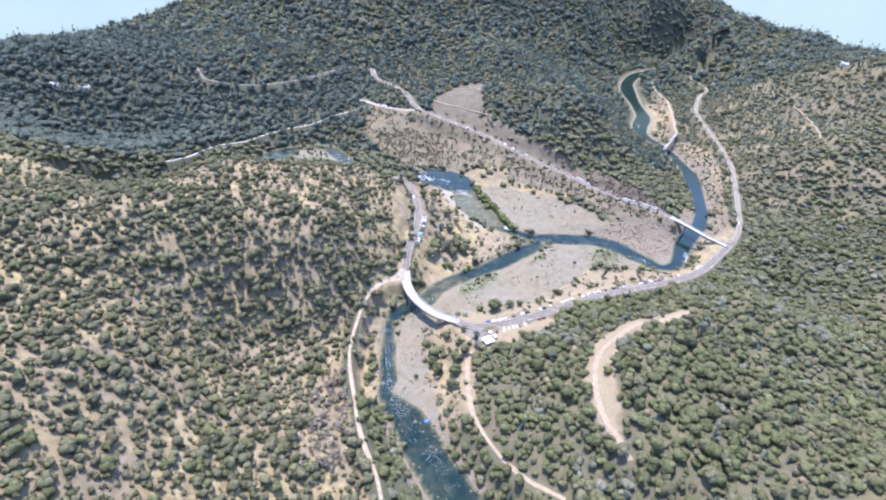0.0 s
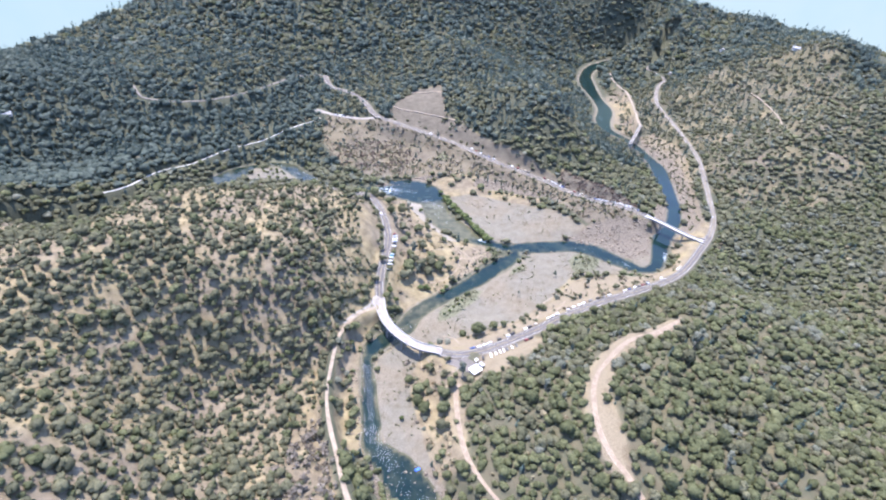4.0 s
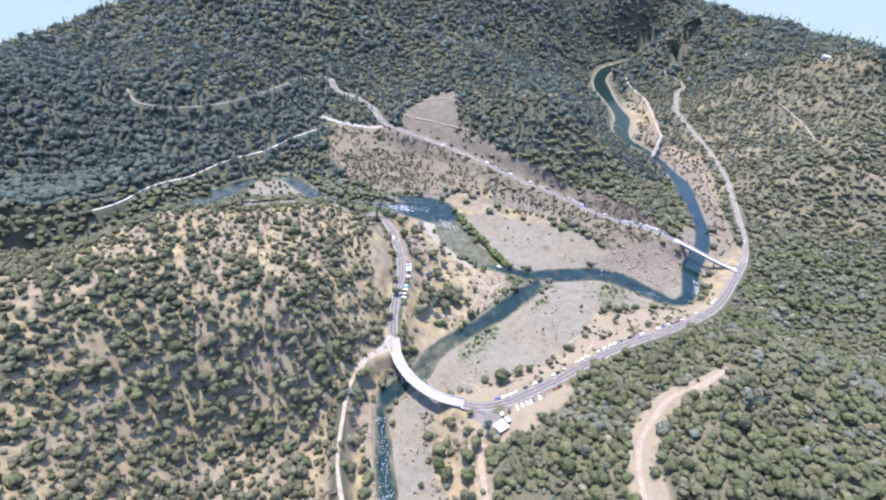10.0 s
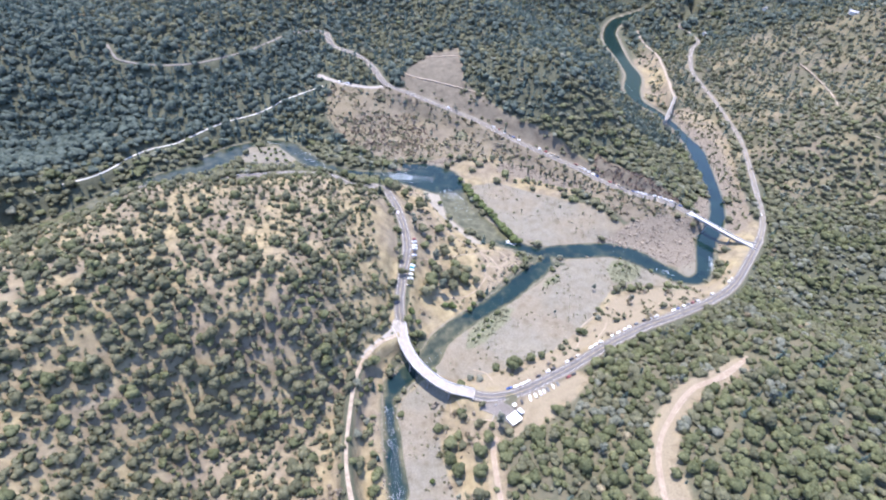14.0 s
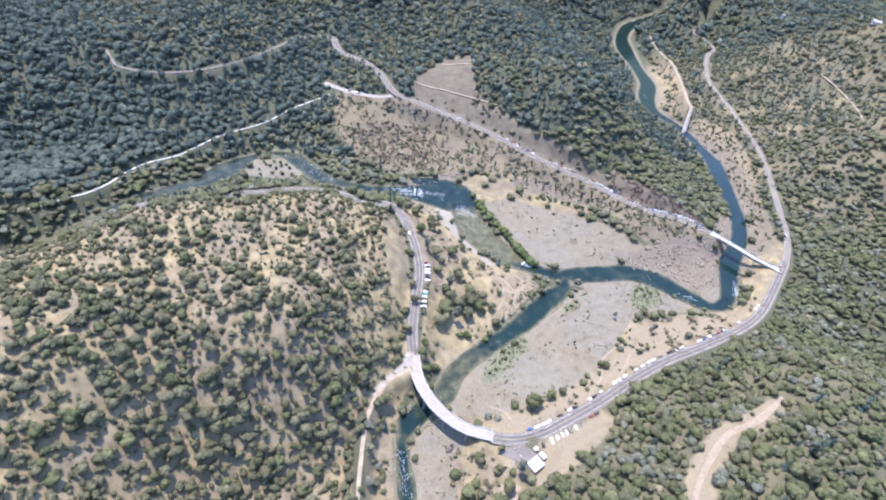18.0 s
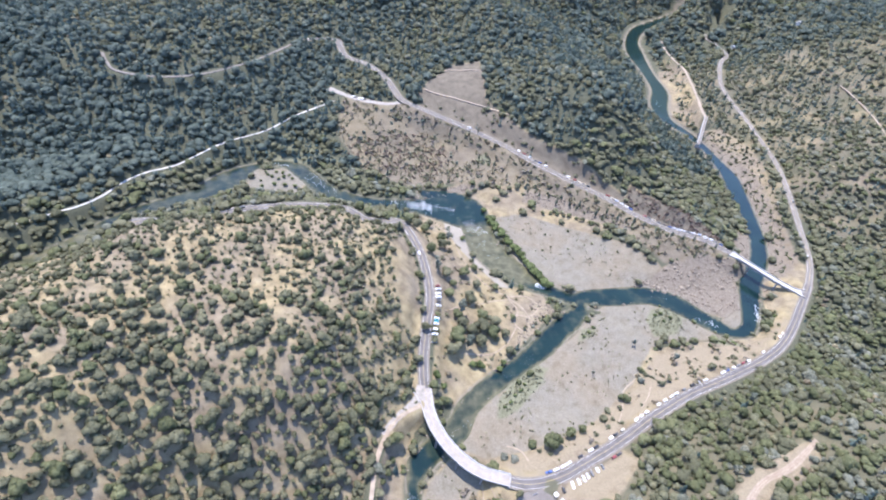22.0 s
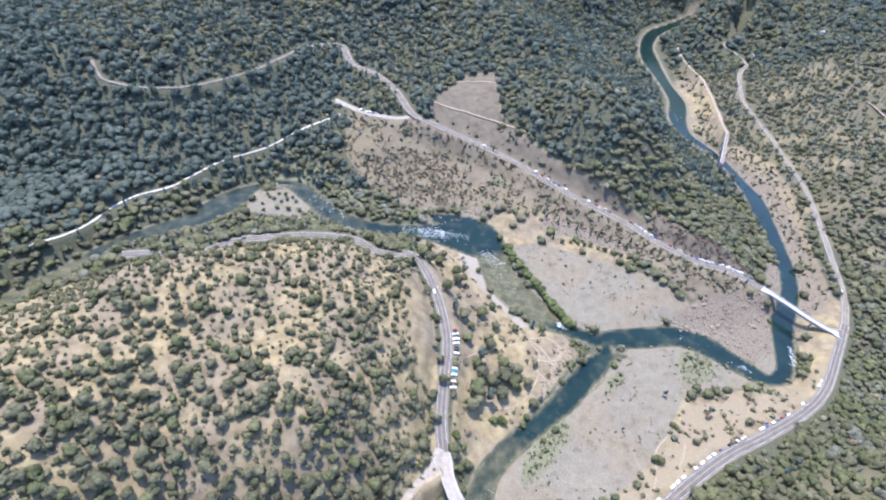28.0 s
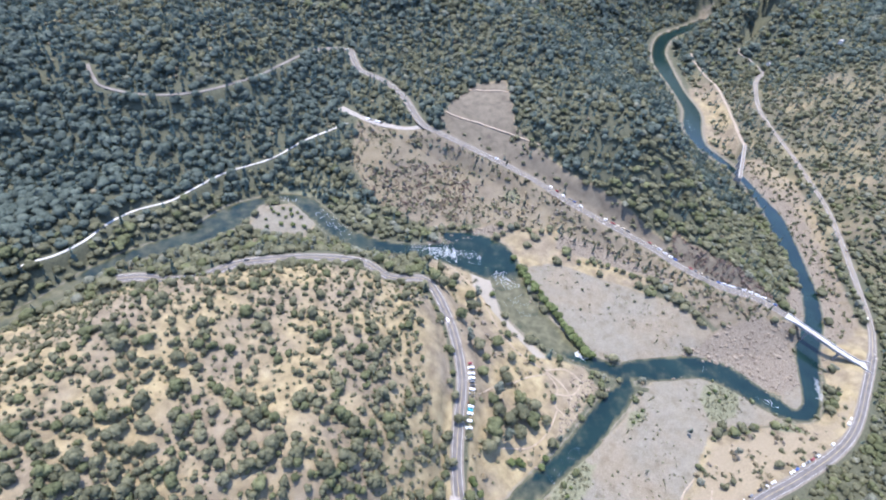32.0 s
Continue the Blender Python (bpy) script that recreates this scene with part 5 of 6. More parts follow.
def template(shape, seed, n, leaf, core=True):
    key = (shape, seed, n, core)
    if key not in TEMPLATES:
        v, f, k = crown_mesh(seed, n, shape, leaf, core)
        TEMPLATES[key] = (v, np.concatenate([np.array(q) for q in f]), np.array([len(q) for q in f]), np.arange(len(f)) < k)
    return TEMPLATES[key]


def wood(name, label, x, y, size, stretch, shape, material, n, leaf, r, sink=0.3, core=True):
    """Many crowns joined into one mesh."""
    if not len(x):
        return None
    z = ground_height(x, y)
    co, loops, starts, tint, soft, base = [], [], [], [], [], 0
    which, turn, tone = r.integers(0, 7, len(x)), r.uniform(0, 6.283, len(x)), np.clip(r.normal(0.45, 0.25, len(x)), 0, 1)
    for k in range(7):
        v, l, c, sm = template(shape, 100 + k, n, leaf, core)
        m = np.flatnonzero(which == k)
        if not len(m):
            continue
        ca, sa = np.cos(turn[m])[:, None], np.sin(turn[m])[:, None]
        s = size[m][:, None]
        px = x[m][:, None] + s * (ca * v[:, 0] - sa * v[:, 1])
        py = y[m][:, None] + s * (sa * v[:, 0] + ca * v[:, 1])
        pz = z[m][:, None] + s * stretch[m][:, None] * (v[:, 2] - sink + 0.25)
        co.append(np.stack([px, py, pz], -1).reshape(-1, 3))
        loops.append((l[None, :] + (np.arange(len(m)) * len(v))[:, None] + base).ravel())
        starts.append(np.tile(c, len(m)))
        soft.append(np.tile(sm, len(m)))
        tint.append(np.repeat(tone[m], len(v)))
        base += len(m) * len(v)
    co, loops, counts, tint = np.concatenate(co), np.concatenate(loops), np.concatenate(starts), np.concatenate(tint)
    me = bpy.data.meshes.new(name)
    me.vertices.add(len(co))
    me.vertices.foreach_set("co", co.ravel())
    me.loops.add(len(loops))
    me.loops.foreach_set("vertex_index", loops.astype(np.int32))
    me.polygons.add(len(counts))
    me.polygons.foreach_set("loop_start", np.r_[0, np.cumsum(counts)[:-1]].astype(np.int32))
    me.polygons.foreach_set("use_smooth", np.concatenate(soft))
    me.update()
    me.materials.append(material)
    put_mask(me, "tint", tint)
    return tagged(new(name, me), label, "trees", kind="stuff")


def wood_by_reach(name, label, x, y, size, stretch, shape, material, n, leaf, r, close):
    """A wood in two meshes: its near trees with finer leaves than the ones that stay far off."""
    wood(name, label, x[close], y[close], size[close], stretch[close], shape, material, n, leaf, r)
    wood("far_" + name, label, x[~close], y[~close], size[~close], stretch[~close], shape, material, n // 3, leaf * 1.3, r)


# the oak hill: single oaks on its near flank, the rest as a wood
def grove(x, y, r, lift=0.0):
    o = openness(x, y)
    d, e = clear_of_ways(x, y)
    return (r.random(x.shape) > o + lift) & (d > 1.2) & (e > 1.5)


x, y, r = scatter(-540, -40, 20, 590, 5.5, 3)
ok = grove(x, y, r) & (inside(x, y, SAVANNA) > -6)
x, y = x[ok], y[ok]
size = np.clip((r.lognormal(1.02, 0.40, len(x)) - 0.5 * wobble(x, y, CLUMP)) * (1 - 0.25 * smooth(360, 470, y)), 1.0, 5.6)
single = (x > -250) & (x < -95) & (y > 270) & (y < 440)
pick = np.flatnonzero(single)[:300]
for i in pick:
    plant(OAKS if r.random() > 0.2 else GREENS, x[i], y[i], size[i], r.uniform(0, 360), "oaks on the grassy hill", stretch=r.uniform(0.85, 1.15))
rest = np.ones(len(x), bool)
rest[pick] = False
green = r.random(len(x)) < 0.22 + 0.15 * wobble(x, y, SWELL[:5])
grey = rest & (inside(x, y, GREY_SLOPE) > r.normal(0, 5, len(x))) & (r.random(len(x)) < 0.8)
rest &= ~grey
wood("grey_brush", "bare grey brush and leafless oaks above the track", x[grey], y[grey], size[grey] * 0.95, r.uniform(0.9, 1.3, grey.sum()), "round", M_GREY_S, 30, 0.32, r, core=False)
for m, nm, lb, mat in ((rest & ~green, "oak_grove", "scattered grey-green oaks on a dry grass hill", M_OAK_S), (rest & green, "green_oak_grove", "scattered green oaks on a dry grass hill", M_GREEN_S)):
    wood_by_reach(nm, lb, x[m], y[m], size[m], r.uniform(0.85, 1.2, m.sum()), "round", mat, 54, 0.20, r, ((x > -330) & (y > 100) & (y < 500) & (x + 0.9 * y > -60))[m])

# closed woods on the near east side
x, y, r = scatter(-112, 640, 50, 470, 5.6, 4)
ok = grove(x, y, r, 0.04) & (inside(x, y, SAVANNA) < -4) & (inside(x, y, WEST_BANK) < -2)
x, y = x[ok], y[ok]
size = np.clip(r.lognormal(1.22, 0.32, len(x)) - 0.5 * wobble(x, y, CLUMP), 1.5, 6.5)
front = (x > 40) & (x < 250) & (y > 70) & (y < 330)
pick = np.flatnonzero(front)
pick = pick[r.permutation(len(pick))[:290]]
for i in pick:
    plant(GREENS if r.random() < 0.6 else (OAKS if r.random() < 0.9 else GREYS), x[i], y[i], size[i], r.uniform(0, 360), "oaks in the east wood", stretch=r.uniform(0.85, 1.2))
rest = np.ones(len(x), bool)
rest[pick] = False
x, y = x + r.normal(0, 1.6, len(x)), y + r.normal(0, 1.6, len(x))
u = np.where(r.random(len(x)) < 0.07, 0.93 + 0.07 * r.random(len(x)), np.clip(0.47 + 0.26 * wobble(x, y, SWELL[5:]) + 0.2 * smooth(260, 160, y) + r.normal(0, 0.17, len(x)), 0, 0.929))
for lo, hi, nm, lb, mat, shape, k in ((0, 0.20, "east_grey_wood", "silvery grey-green oaks and pines in the closed wood", M_SILVER_S, "round", 1.0), (0.20, 0.48, "east_wood", "closed wood of grey-green oaks", M_OAK_S, "round", 1.0), (0.48, 0.93, "east_green_wood", "closed wood of green live oaks", M_GREEN_S, "round", 1.0),
                                      (0.93, 0.97, "east_brush", "dry greyish brush among oaks", M_BRUSH_S, "round", 0.7), (0.97, 1.0, "east_conifers", "dark conifers among oaks", M_HAZE_PINE_S, "cone", 0.62)):
    m = rest & (u >= lo) & (u < hi)
    wood_by_reach(nm, lb, x[m], y[m], size[m] * k, r.uniform(0.72, 0.98, m.sum()), shape, mat, 58, 0.19, r, ((y > 70) & (x < 240) & (x - 0.5 * y < 130))[m])

# river banks, gorge and slopes on to the north
for tag, (x0, x1, y0, y1), cell, n, leaf, mean in (("bank", (-800, 1000, 300, 700), 6.9, 14, 0.26, 5.0), ("slope", (-800, 960, 700, 1080), 7.2, 9, 0.30, 5.3), ("ridge", (-760, 1350, 1080, 1900), 9.6, 8, 0.34, 7.0)):
    x, y, r = scatter(x0, x1, y0, y1, cell, {"bank": 5, "slope": 6, "ridge": 7}[tag])
    ok = grove(x, y, r, 0.03) & (inside(x, y, SAVANNA) < -2)
    for way in (UPPER_ROAD, RIVER_TRAIL, WLOT, FAR_TRACK, RIDGE_TRACK, EAST_ROAD[12:], NW_ROAD[8:]):
        ok &= to_line(x, y, spline(way, 14))[0] > (5.4 if way is UPPER_ROAD else 4.3 if way is RIVER_TRAIL else 5.0 if way is RIDGE_TRACK else 6.5)
    if tag == "bank":
        ok &= ~((x > -112) & (x < 640) & (y < 470) & (inside(x, y, WEST_BANK) < -2) & (inside(x, y, NORTH_BANK) < 0))
    ok &= (y < 760) | (river_edge(x, y) > 9 + 8 * smooth(900, 1000, y))
    x, y = x[ok], y[ok]
    size = np.clip(r.normal(mean, mean * 0.26, len(x)), mean * 0.5, mean * 1.6)
    u = np.clip(r.random(len(x)) * 0.75 + 0.125 + 0.16 * wobble(x, y, SWELL[2:9]), 0, 0.999)
    u = np.where(r.random(len(x)) < 0.2, r.random(len(x)), u)
    bare = inside(x, y, NORTH_BANK) > 0
    size = np.where(bare | (inside(x, y, GORGE_EAST) > 0), size * 0.46, size)
    size = np.where(inside(x, y, WEST_BANK) > 0, size * r.choice((0.3, 0.45, 0.6), len(x)), size)
    size = np.where(inside(x, y, PATCHY) > 0, size * r.uniform(0.65, 1.05, len(x)), size)
    pines = {"bank": 0.12, "slope": 0.30, "ridge": 0.22}[tag]
    # shade and haze of the far slopes, given by leaf colour
    deep = inside(x, y, SHADE_TINT_WOOD) > r.normal(0, 9, len(x))
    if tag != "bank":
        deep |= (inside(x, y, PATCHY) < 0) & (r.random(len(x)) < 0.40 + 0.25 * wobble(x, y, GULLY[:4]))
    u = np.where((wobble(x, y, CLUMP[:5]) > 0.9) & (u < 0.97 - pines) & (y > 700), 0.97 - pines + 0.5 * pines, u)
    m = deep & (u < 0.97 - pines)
    wood(tag + "_dark_wood", "dense dark blue-green wood on the shaded mountain side", x[m], y[m], size[m] * 1.18, r.uniform(0.7, 1.0, m.sum()), "round", M_HAZE_SHADE_S, n, leaf, r)
    u = np.where(m, 2.0, u)
    # the conifers below carry haze blue in their needle colour
    for lo, hi, nm, lb, mat, shape, k in ((0, 0.14, "silver_wood", "silvery grey-green trees on the slopes", M_SILVER_S, "round", 0.95), (0.14, 0.66, "wood", "closed oak wood on the slopes", M_OAK_S, "round", 1.0), (0.66, 0.97 - pines, "green_wood", "green oak wood on the slopes", M_GREEN_S, "round", 1.0),
                                          (0.97 - pines, 0.97, "conifer_wood", "dark conifers standing above the oak wood", M_HAZE_PINE_S, "cone", 0.6), (0.97, 1.0, "brush", "dry brush on the slopes", M_BRUSH_S, "round", 0.6)):
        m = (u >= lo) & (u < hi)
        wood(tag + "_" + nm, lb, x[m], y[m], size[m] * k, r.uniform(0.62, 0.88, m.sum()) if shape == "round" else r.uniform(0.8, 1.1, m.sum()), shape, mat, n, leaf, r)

# woods behind the start of the flight
x, y, r = scatter(-500, 500, -420, 50, 15.0, 8)
keep = (y < 20) | (x > -40)
x, y = x[keep], y[keep]
ok = grove(x, y, r, 0.05)
x, y = x[ok], y[ok]
wood("south_wood", "closed oak wood behind the river bend", x, y, np.clip(r.normal(6.4, 1.0, len(x)), 3, 9), r.uniform(0.85, 1.2, len(x)), "round", M_OAK_S, 6, 0.4, r)

# trees that stand alone
for x, y, s, kinds, lb in ((34, 306, 7.4, GREENS, "large green tree between the road and the gravel bar"), (40, 310, 4.6, GREENS, "green tree beside a larger one at the gravel bar"), (55, 313, 4.6, GREENS, "round green tree beside the gravel bar"),
                           (156, 400, 2.8, GREYS, "thin grey tree standing on the gravel bar"), (101, 371, 1.7, GREYS, "sparse grey shrub lying on the gravel bar"), (188, 377, 3.6, GREYS, "grey tree on the dry strip beside the gravel"), (159, 352, 3.0, OAKS, "round oak beside the river road"), (169, 355, 3.0, OAKS, "round oak beside the river road"),
                           (216, 363, 3.8, OAKS, "broad oak beside the river road"), (270, 383, 2.4, OAKS, "small oak beside the river road"), (-2, 270, 3.0, OAKS, "round oak below the bridge end"), (-19, 264, 3.6, OAKS, "oak on the bank below the bridge"),
                           (-33, 243, 6.0, GREENS, "green oak at the edge of the gravel"), (-36, 231, 5.4, GREENS, "green oak at the edge of the gravel"), (-32, 221, 5.8, GREENS, "green oak at the edge of the gravel"), (-14, 231, 6.0, GREENS, "green oak above the gravel bank"),
                           (-5, 240, 5.4, GREENS, "green oak above the gravel bank"), (7, 250, 5.4, GREYS, "greyish tree beside the paved yard"), (-8, 255, 3.0, OAKS, "oak beside the paved yard"), (-51, 218, 2.2, WILLOWS, "small willow on the gravel"),
                           (-62, 537, 2.6, PINES, "single dark conifer beside the west road"), (-36, 240, 3.8, OAKS, "oak at the edge of the gravel"), (-18, 216, 5.8, GREENS, "green oak above the gravel bank"), (-22, 200, 5.4, OAKS, "oak above the gravel bank")):
    plant(kinds, x, y, s, crng.uniform(0, 360), "single trees", lb, 1.05)
for x, y, s in ((-21, 411, 8.4), (-28, 397, 7.2), (-5, 419, 7.2), (8, 424, 7.4), (22, 432, 6.6), (16, 419, 7.0), (2, 410, 6.4), (-11, 405, 6.2), (29, 401, 4.8), (43, 440, 3.6), (2, 494, 6.0), (13, 479, 4.9), (-12, 441, 6.1), (-20, 460, 5.2), (2, 456, 5.4), (0, 463, 4.6), (-19, 484, 6.2),
                (-28, 487, 5.4), (-31, 513, 6.0), (-15, 532, 6.6), (-3, 552, 5.0), (34, 479, 4.0), (16, 505, 4.2), (29, 420, 5.0), (10, 438, 6.0), (-13, 427, 6.6), (-16, 436, 5.2), (-12, 550, 5.6), (-13, 475, 3.8), (-41, 551, 6.8), (-49, 557, 6.4), (-52, 575, 5.8), (-30, 560, 5.4), (-22, 575, 5.0), (-34, 590, 5.4)):
    plant(GREENS if crng.random() < 0.35 else (OAKS if crng.random() < 0.8 else GREYS), x, y, s, crng.uniform(0, 360), "oaks between the west road and the rivers", "broad dark oak on the dry bank beside the west road", 0.95)
for x, y, s in ((-50, 435, 4.0), (-51, 416, 4.6), (-61, 385, 4.0), (-66, 396, 3.6), (-53, 447, 3.0)):
    plant(OAKS, x, y, s, crng.uniform(0, 360), "oaks beside the west road", "round oak at the edge of the west road", 1.0)
for x, y, s in ((-2, 387, 4.0), (-9, 388, 3.4), (20, 390, 3.0), (15, 384, 3.2), (16, 561, 3.2), (-46, 372, 3.6), (-40, 366, 3.0)):
    plant(WILLOWS, x, y, s, crng.uniform(0, 360), "willow bushes along the water", "yellow-green willow bush on the river bank", 0.9)
for x, y, s in ((128, 604, 3.0), (138, 603, 2.6), (146, 600, 3.2), (154, 597, 2.8), (160, 596, 3.4), (168, 590, 2.8), (175, 586, 3.2), (182, 580, 3.0), (190, 575, 2.8), (197, 570, 3.2), (204, 565, 2.6), (212, 558, 2.8), (118, 610, 2.6), (150, 570, 1.8), (120, 566, 1.6), (172, 546, 1.6), (140, 540, 1.4), (196, 528, 1.8), (108, 540, 1.5)):
    plant(GREENS if crng.random() < 0.6 else OAKS, x, y, s, crng.uniform(0, 360), "bushes along the top of the gravel bar", "round green bush at the top of the gravel bar", 0.85)
for x, y, s in ((20, 602, 1.6), (55, 615, 2.4), (57, 600, 2.6), (58, 590, 2.6), (60, 578, 2.8), (64, 566, 2.6), (68, 556, 2.6), (73, 545, 2.8), (76, 535, 2.4), (79, 526, 2.6), (82, 517, 2.8), (86, 505, 2.8), (90, 495, 3.0), (95, 484, 3.6), (60, 595, 2.6), (62, 583, 3.2), (66, 570, 3.0), (70, 551, 3.2), (75, 540, 3.4), (78, 530, 3.2), (84, 511, 3.4), (88, 500, 3.2), (92, 489, 3.4), (62, 588, 2.2), (66, 574, 2.4), (71, 562, 2.2),
                (10, 346, 1.5), (16, 350, 1.8), (22, 356, 1.6), (28, 360, 1.9), (34, 366, 1.7), (110, 414, 1.7), (117, 419, 2.0), (124, 424, 1.6), (200, 436, 2.0), (208, 438, 2.2), (216, 432, 1.9), (206, 428, 1.8), (258, 396, 2.0), (268, 394, 2.2), (250, 398, 1.8),
                (330, 420, 2.2), (338, 424, 2.4), (-196, 690, 2.2), (-188, 688, 2.4), (-180, 684, 2.0), (-205, 684, 2.2), (-192, 676, 2.2), (-212, 672, 1.8), (-186, 680, 2.6), (-200, 680, 2.4), (-176, 676, 2.2), (-208, 690, 2.0), (-184, 662, 3.0), (-196, 664, 2.8), (-172, 660, 2.8), (-210, 660, 2.6)):
    plant(WILLOWS, x, y, s * (1.65 if x > 50 and y > 480 else 1.0), crng.uniform(0, 360), "willow bushes along the water", stretch=0.85)
for k in range(46):
    x = crng.uniform(-330, -70)
    y = 606 + crng.uniform(-6, 26) - 0.16 * max(0, -230 - x)
    if float(river_edge(np.array([x]), np.array([y]))[0]) > 2 and height_at(x, y) < 30:
        plant(GREYS, x, y, crng.uniform(2.2, 3.6), crng.uniform(0, 360), "grey trees between the road and the upper river", "thin grey tree between the road and the river")
for x, y, s in ((118, 640, 1.5), (131, 632, 1.7), (143, 628, 1.6), (150, 618, 1.8), (158, 624, 1.5), (166, 612, 1.7), (172, 604, 1.6), (178, 610, 1.8), (186, 600, 1.7), (192, 590, 1.9), (199, 584, 1.6), (206, 590, 1.8), (214, 576, 1.8),
                (222, 570, 1.6), (230, 566, 1.7), (238, 556, 1.6), (262, 534, 1.6), (276, 530, 1.5), (290, 528, 1.7), (304, 522, 1.6), (318, 520, 1.5), (96, 668, 1.5), (84, 690, 1.4), (66, 706, 1.5), (40, 730, 1.6), (72, 748, 1.6), (58, 742, 1.4), (88, 716, 1.5)):
    plant(PINES, x, y, s, crng.uniform(0, 360), "young conifers below the upper road", "young dark conifer standing on the dry bank")
for m_ in MASTERS:
    for o_ in list(m_.children) + [m_]:
        bpy.data.objects.remove(o_)

# low dry shrubs on the gravel and the banks
x, y, r = scatter(-80, 330, 200, 640, 4.4, 9)
bar = np.maximum.reduce([inside(x, y, p) for p in (BAR_MAIN, BAR_NORTH, BAR_SOUTH)])
d, e = clear_of_ways(x, y)
clump = wobble(x, y, SWELL[:6])
ok = (bar > 2) & (e > 4) & (d > 3) & (clump > -0.1) & (r.random(x.shape) < 0.42)
wood("gravel_shrubs", "low grey-green shrubs dotted over the gravel bars", x[ok], y[ok], r.uniform(0.45, 1.25, ok.sum()), np.full(ok.sum(), 0.8), "round", M_OAK_S, 11, 0.6, r, core=False)
x, y, r = scatter(-20, 290, 325, 450, 1.9, 19)
weed = np.maximum.reduce([inside(x, y, p) for p in WEEDS])
ok = (weed > r.normal(0, 2.0, x.shape)) & (r.random(x.shape) < 0.5) & (river_edge(x, y) > 1)
wood("weed_clumps", "dull green weeds growing in strips on the gravel", x[ok], y[ok], r.uniform(0.4, 1.3, ok.sum()), np.full(ok.sum(), 0.6), "round", M_WEED_S, 9, 0.6, r, core=False)
x, y, r = scatter(-130, 360, 160, 840, 3.3, 10)
d, e = clear_of_ways(x, y)
ok = (((inside(x, y, NORTH_BANK) > 0) & (r.random(x.shape) < 0.75)) | ((inside(x, y, WEST_BANK) > 0) & (r.random(x.shape) < 0.22)) | ((inside(x, y, EAST_STRIP) > 1) & (r.random(x.shape) < 0.3)) | ((inside(x, y, SOUTH_BANK) > 0) & (r.random(x.shape) < 0.5))) & (d > 1) & (e > 2) & (wobble(x, y, SWELL[4:]) > -0.5) & (r.random(x.shape) < 0.62)
u = r.random(x.shape)
for lo, hi, nm, mat in ((0, 0.3, "bank_brush", M_BRUSH_S), (0.3, 0.48, "bare_bank_brush", M_GREY_S), (0.48, 1, "bank_shrubs", M_OAK_S)):
    m = ok & (u >= lo) & (u < hi)
    wood(nm, "low dry brush on the river banks", x[m], y[m], r.uniform(0.7, 1.9, m.sum()) ** 1.7, np.full(m.sum(), 0.8), "round", mat, 12, 0.6, r, core=False)
x, y, r = scatter(-120, 345, 535, 780, 3.4, 29)
ok = ((inside(x, y, BURNT_STRIP) > 0) | ((inside(x, y, BURNT_BANK) > 0) & (r.random(x.shape) < 0.45))) & (clear_of_ways(x, y)[0] > 1) & (river_edge(x, y) > 3) & (r.random(x.shape) < 0.8)
wood("burnt_brush", "burnt leafless brush on the brown slopes", x[ok], y[ok], r.uniform(0.9, 2.4, ok.sum()), np.full(ok.sum(), 0.9), "round", M_BURNT_S, 13, 0.5, r, core=False)
x, y, r = scatter(-10, 550, 475, 850, 5.8, 31)
ok = ((inside(x, y, GORGE_EAST) > 0) | ((inside(x, y, ROADSIDE_BARE) > 2) & (r.random(x.shape) < 0.6))) & (r.random(x.shape) < 0.42) & (clear_of_ways(x, y)[0] > 1)
wood("slope_shrubs", "grey-green shrubs on rocky ground and bare road banks", x[ok], y[ok], r.uniform(0.9, 3.2, ok.sum()), np.full(ok.sum(), 0.9), "round", M_OAK_S, 20, 0.4, r)
x, y, r = scatter(-460, -50, 40, 580, 4.4, 11)
d, e = clear_of_ways(x, y)
ok = (inside(x, y, SAVANNA) > 0) & (inside(x, y, WEST_MEADOW) < 0) & (d > 1) & (r.random(x.shape) < 0.42)
wood("hill_brush", "low dry shrubs between the oaks of the hill", x[ok], y[ok], r.uniform(0.5, 1.0, ok.sum()) ** 2 * 1.9, np.full(ok.sum(), 0.8), "round", M_OAK_S, 9, 0.62, r, core=False)


# ---------------------------------------------------------------- rocks
def stone_mesh(seed, cuts=2):
    r = random.Random(seed)
    bm = bmesh.new()
    bmesh.ops.create_icosphere(bm, subdivisions=cuts, radius=1.0)
    for v in bm.verts:
        n = noise.noise(v.co * 1.3 + Vector((seed, 0, 0))) * 0.45
        v.co *= 1 + n
        v.co.z *= 0.62
    for _ in range(3):
        d = Vector((r.uniform(-1, 1), r.uniform(-1, 1), r.uniform(0.1, 1))).normalized()
        lim = r.uniform(0.5, 0.75)
        for v in bm.verts:
            over = v.co.dot(d) - lim
            if over > 0:
                v.co -= d * over
    return bm


STONES = []
for s_ in range(6):
    bm_ = stone_mesh(s_, 2)
    me_ = bpy.data.meshes.new("boulder")
    bm_.to_mesh(me_)
    bm_.free()
    me_.materials.append(M_ROCK)
    STONES.append(me_)
srng = random.Random(11)


def boulder(x, y, s, group, label):
    ob = new("boulder", STONES[srng.randrange(6)])
    ob.matrix_world = pose(x, y, max(height_at(x, y), -0.6) + 0.12 * s, srng.uniform(-15, 15), srng.uniform(-15, 15), srng.uniform(0, 360)) @ Matrix.Diagonal((s, s * srng.uniform(0.6, 1), s * srng.uniform(0.6, 1.0), 1))
    return tagged(ob, label, "rock", group)


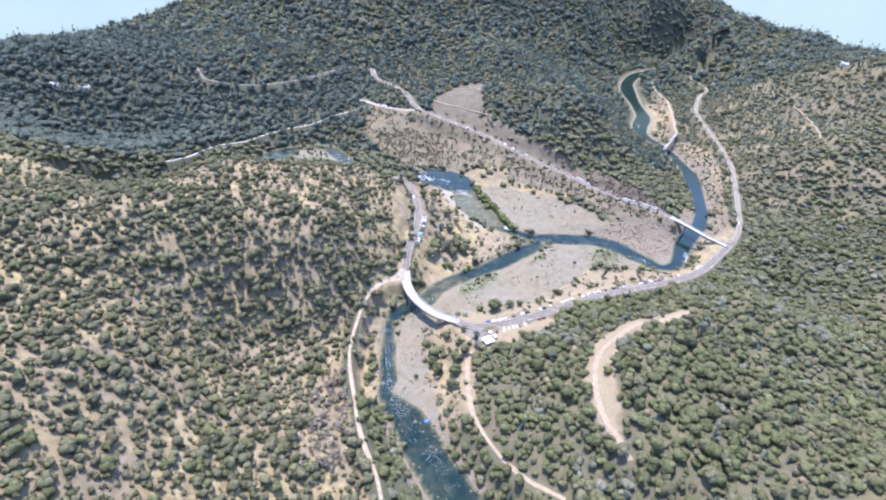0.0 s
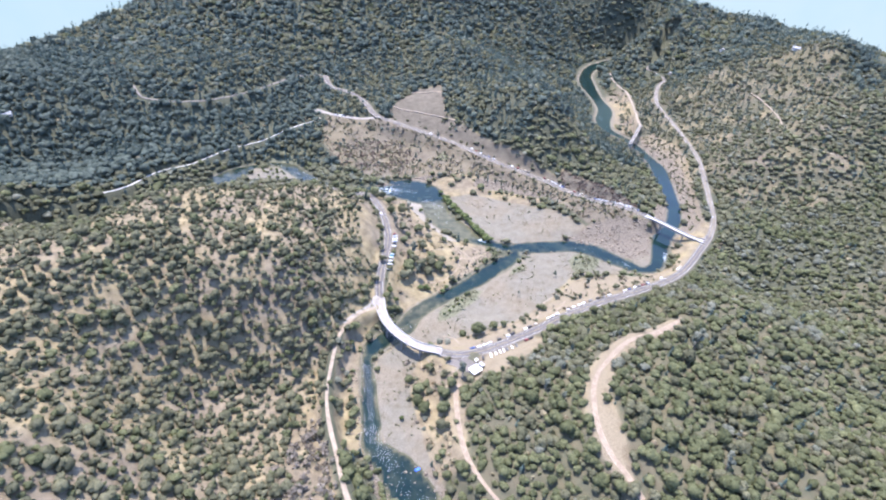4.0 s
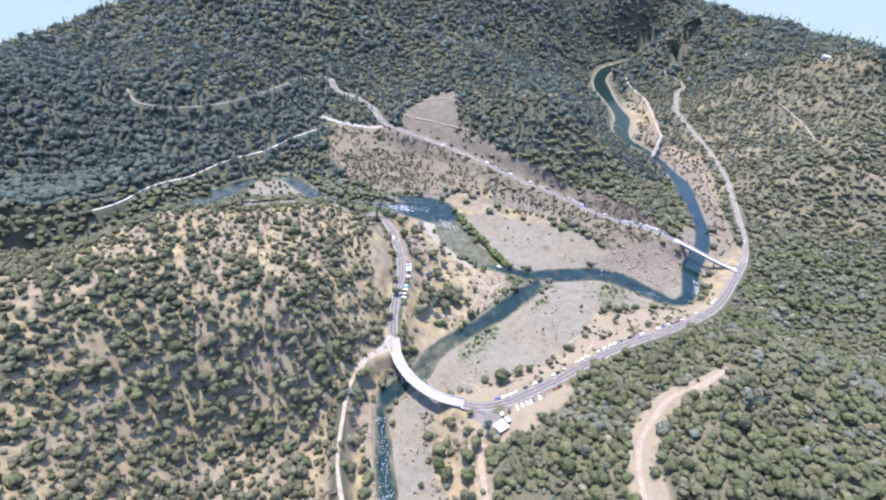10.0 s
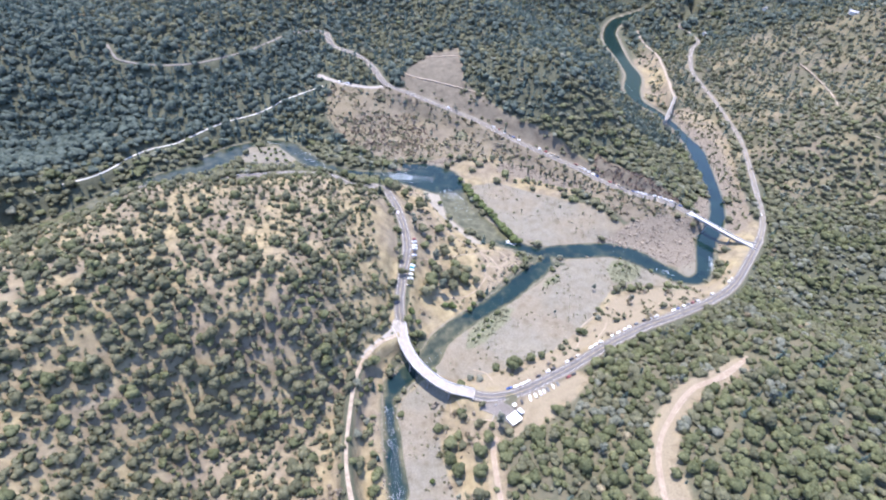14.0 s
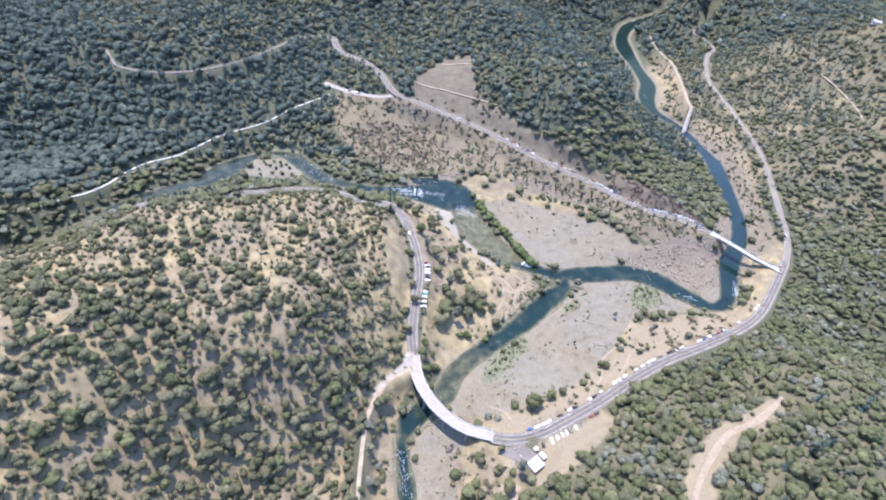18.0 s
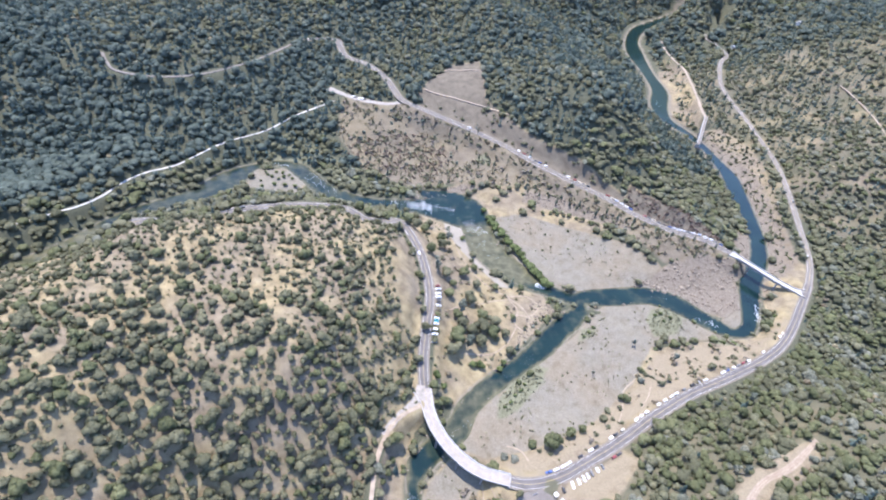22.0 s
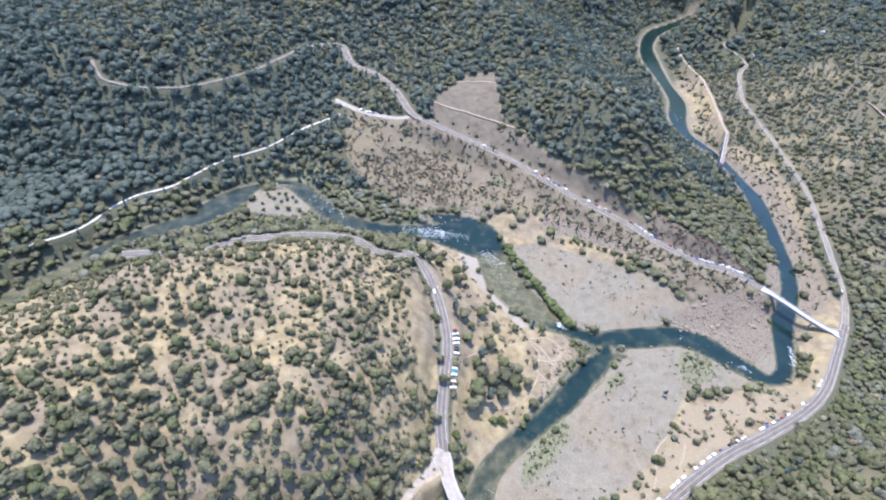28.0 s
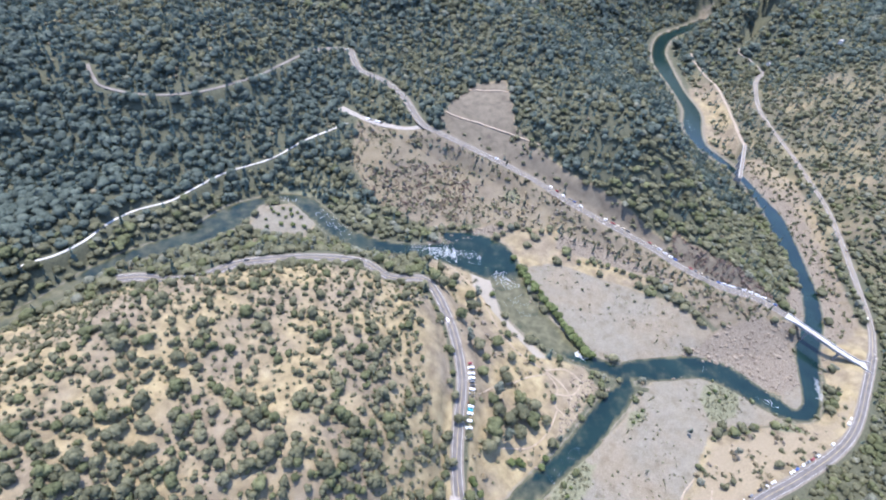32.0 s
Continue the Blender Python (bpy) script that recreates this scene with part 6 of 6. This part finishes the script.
for poly, n_, lo, hi, grp in ((ROCK_N, 190, 0.8, 3.8, "rocks at the mouth of the gorge"), (POINT_ROCK, 120, 0.5, 1.9, "rocks on the point between the rivers"), (RAPID_ROCK, 40, 0.8, 2.6, "rocks beside the rapids")):
    xs, ys = [p[0] for p in poly], [p[1] for p in poly]
    done = 0
    while done < n_:
        x, y = srng.uniform(min(xs), max(xs)), srng.uniform(min(ys), max(ys))
        if float(inside(np.array([x]), np.array([y]), poly)[0]) > 0:
            boulder(x, y, srng.uniform(lo, hi) * srng.uniform(0.5, 1), grp, "grey weathered boulder at the river's edge")
            done += 1


def rubble(name, label, x, y, size, seed):
    r = np.random.default_rng(seed)
    bm = stone_mesh(seed, 1)
    v = np.array([q.co[:] for q in bm.verts])
    f = np.array([[w.index for w in q.verts] for q in bm.faces])
    bm.free()
    z = np.maximum(ground_height(x, y), -0.25)
    a = r.uniform(0, 6.283, len(x))[:, None]
    s = size[:, None]
    q = np.stack([x[:, None] + s * (np.cos(a) * v[:, 0] - np.sin(a) * v[:, 1]), y[:, None] + s * 0.8 * (np.sin(a) * v[:, 0] + np.cos(a) * v[:, 1]), z[:, None] + s * (v[:, 2] + 0.2)], -1)
    fs = (f[None] + (np.arange(len(x)) * len(v))[:, None, None]).reshape(-1, 3)
    me = mesh_of(name, q.reshape(-1, 3), fs, M_ROCK)
    return tagged(new(name, me), label, "rocks", kind="stuff")


x, y, r = scatter(-130, 560, 90, 900, 3.2, 12)
e = river_edge(x, y)
rocky = np.maximum.reduce([inside(x, y, p) for p in ROCKS ])
gorge = ((x > 330) & (y > 440)) & ((e < 12) | (inside(x, y, GORGE_EAST) > 0))
west = (((x < -40) & (y < 345)) | (y < 190)) & (inside(x, y, BAR_SOUTH) < -1)
ok = ((e > -2.5) | ((y < 180) & (e > -12) & (r.random(x.shape) < 0.25))) & (((y < 180) & (e <= 0) & (r.random(x.shape) < 0.3)) | ((rocky > 0) & (r.random(x.shape) < 0.7)) | (gorge & (e < 45) & (r.random(x.shape) < 0.6 - 0.011 * np.maximum(e, 0))) | (west & (e < 9) & (r.random(x.shape) < 0.6)) | ((e < 1.5) & (r.random(x.shape) < 0.12)))
x, y = x[ok], y[ok]
rubble("bank_rocks", "grey broken rocks along the river banks", x, y, np.clip(r.lognormal(-0.25, 0.5, len(x)), 0.3, 2.6), 5)


# ---------------------------------------------------------------- white water
def foam(label, spots, seed):
    r = np.random.default_rng(seed)
    verts, faces = [], []
    for x0, y0, dx, dy, wide, n, *k_ in spots:
        small = k_[0] if k_ else 1.0
        ln = math.hypot(dx, dy)
        for _ in range(n):
            s, o = r.random(), r.normal(0, wide)
            cx, cy = x0 + dx * s - dy / ln * o, y0 + dy * s + dx / ln * o
            a, b = r.uniform(0.3, 1.0) * small, r.uniform(0.1, 0.32) * small
            t = math.atan2(dy, dx) + r.normal(0, 0.35)
            k = len(verts)
            for q in np.linspace(0, 6.283, 7)[:6]:
                e1, e2 = a * math.cos(q) * r.uniform(.6, 1.1), b * math.sin(q) * r.uniform(.6, 1.1)
                verts.append((cx + e1 * math.cos(t) - e2 * math.sin(t), cy + e1 * math.sin(t) + e2 * math.cos(t), 0.07 + r.uniform(0, 0.12)))
            faces.append(tuple(range(k, k + 6)))
    return tagged(new("white_water", mesh_of("white_water", verts, faces, M_FOAM)), label, "rapids", kind="stuff")


foam("white foaming rapids below a rock bar", [(-40, 627, 30, -2, 5.5, 330, 0.95), (-14, 624, 32, -8, 5.0, 150, 0.8), (-60, 630, 24, -2, 3.0, 70, 0.8)], 1)
foam("small white riffle where the rivers join", [(84, 489, 10, -8, 1.8, 90, 1.2), (30, 596, 14, -26, 5.0, 120, 0.9), (38, 560, 10, -30, 6.0, 60, 0.6)], 2)
foam("shallow sparkling riffle beside the gravel bar", [(-76, 285, -1, -75, 2.4, 220, 0.55), (-79, 216, 16, -42, 4.2, 640, 0.36), (-64, 176, 22, -40, 4.0, 160, 0.32), (-44, 150, 16, -40, 4.0, 220, 0.32), (-50, 322, 30, 14, 2.0, 40, 0.4)], 3)
foam("white water at the bend of the north river", [(334, 446, -12, -24, 1.8, 80), (268, 420, -20, 12, 2.0, 24), (238, 452, -26, 14, 1.6, 20, 0.5), (52, 398, -34, -26, 2.0, 60, 0.35)], 4)
foam("riffles on the upper river", [(-120, 650, -40, 40, 5.0, 70), (-200, 712, 20, -4, 2.0, 20), (470, 930, 10, 40, 4.0, 20)], 5)
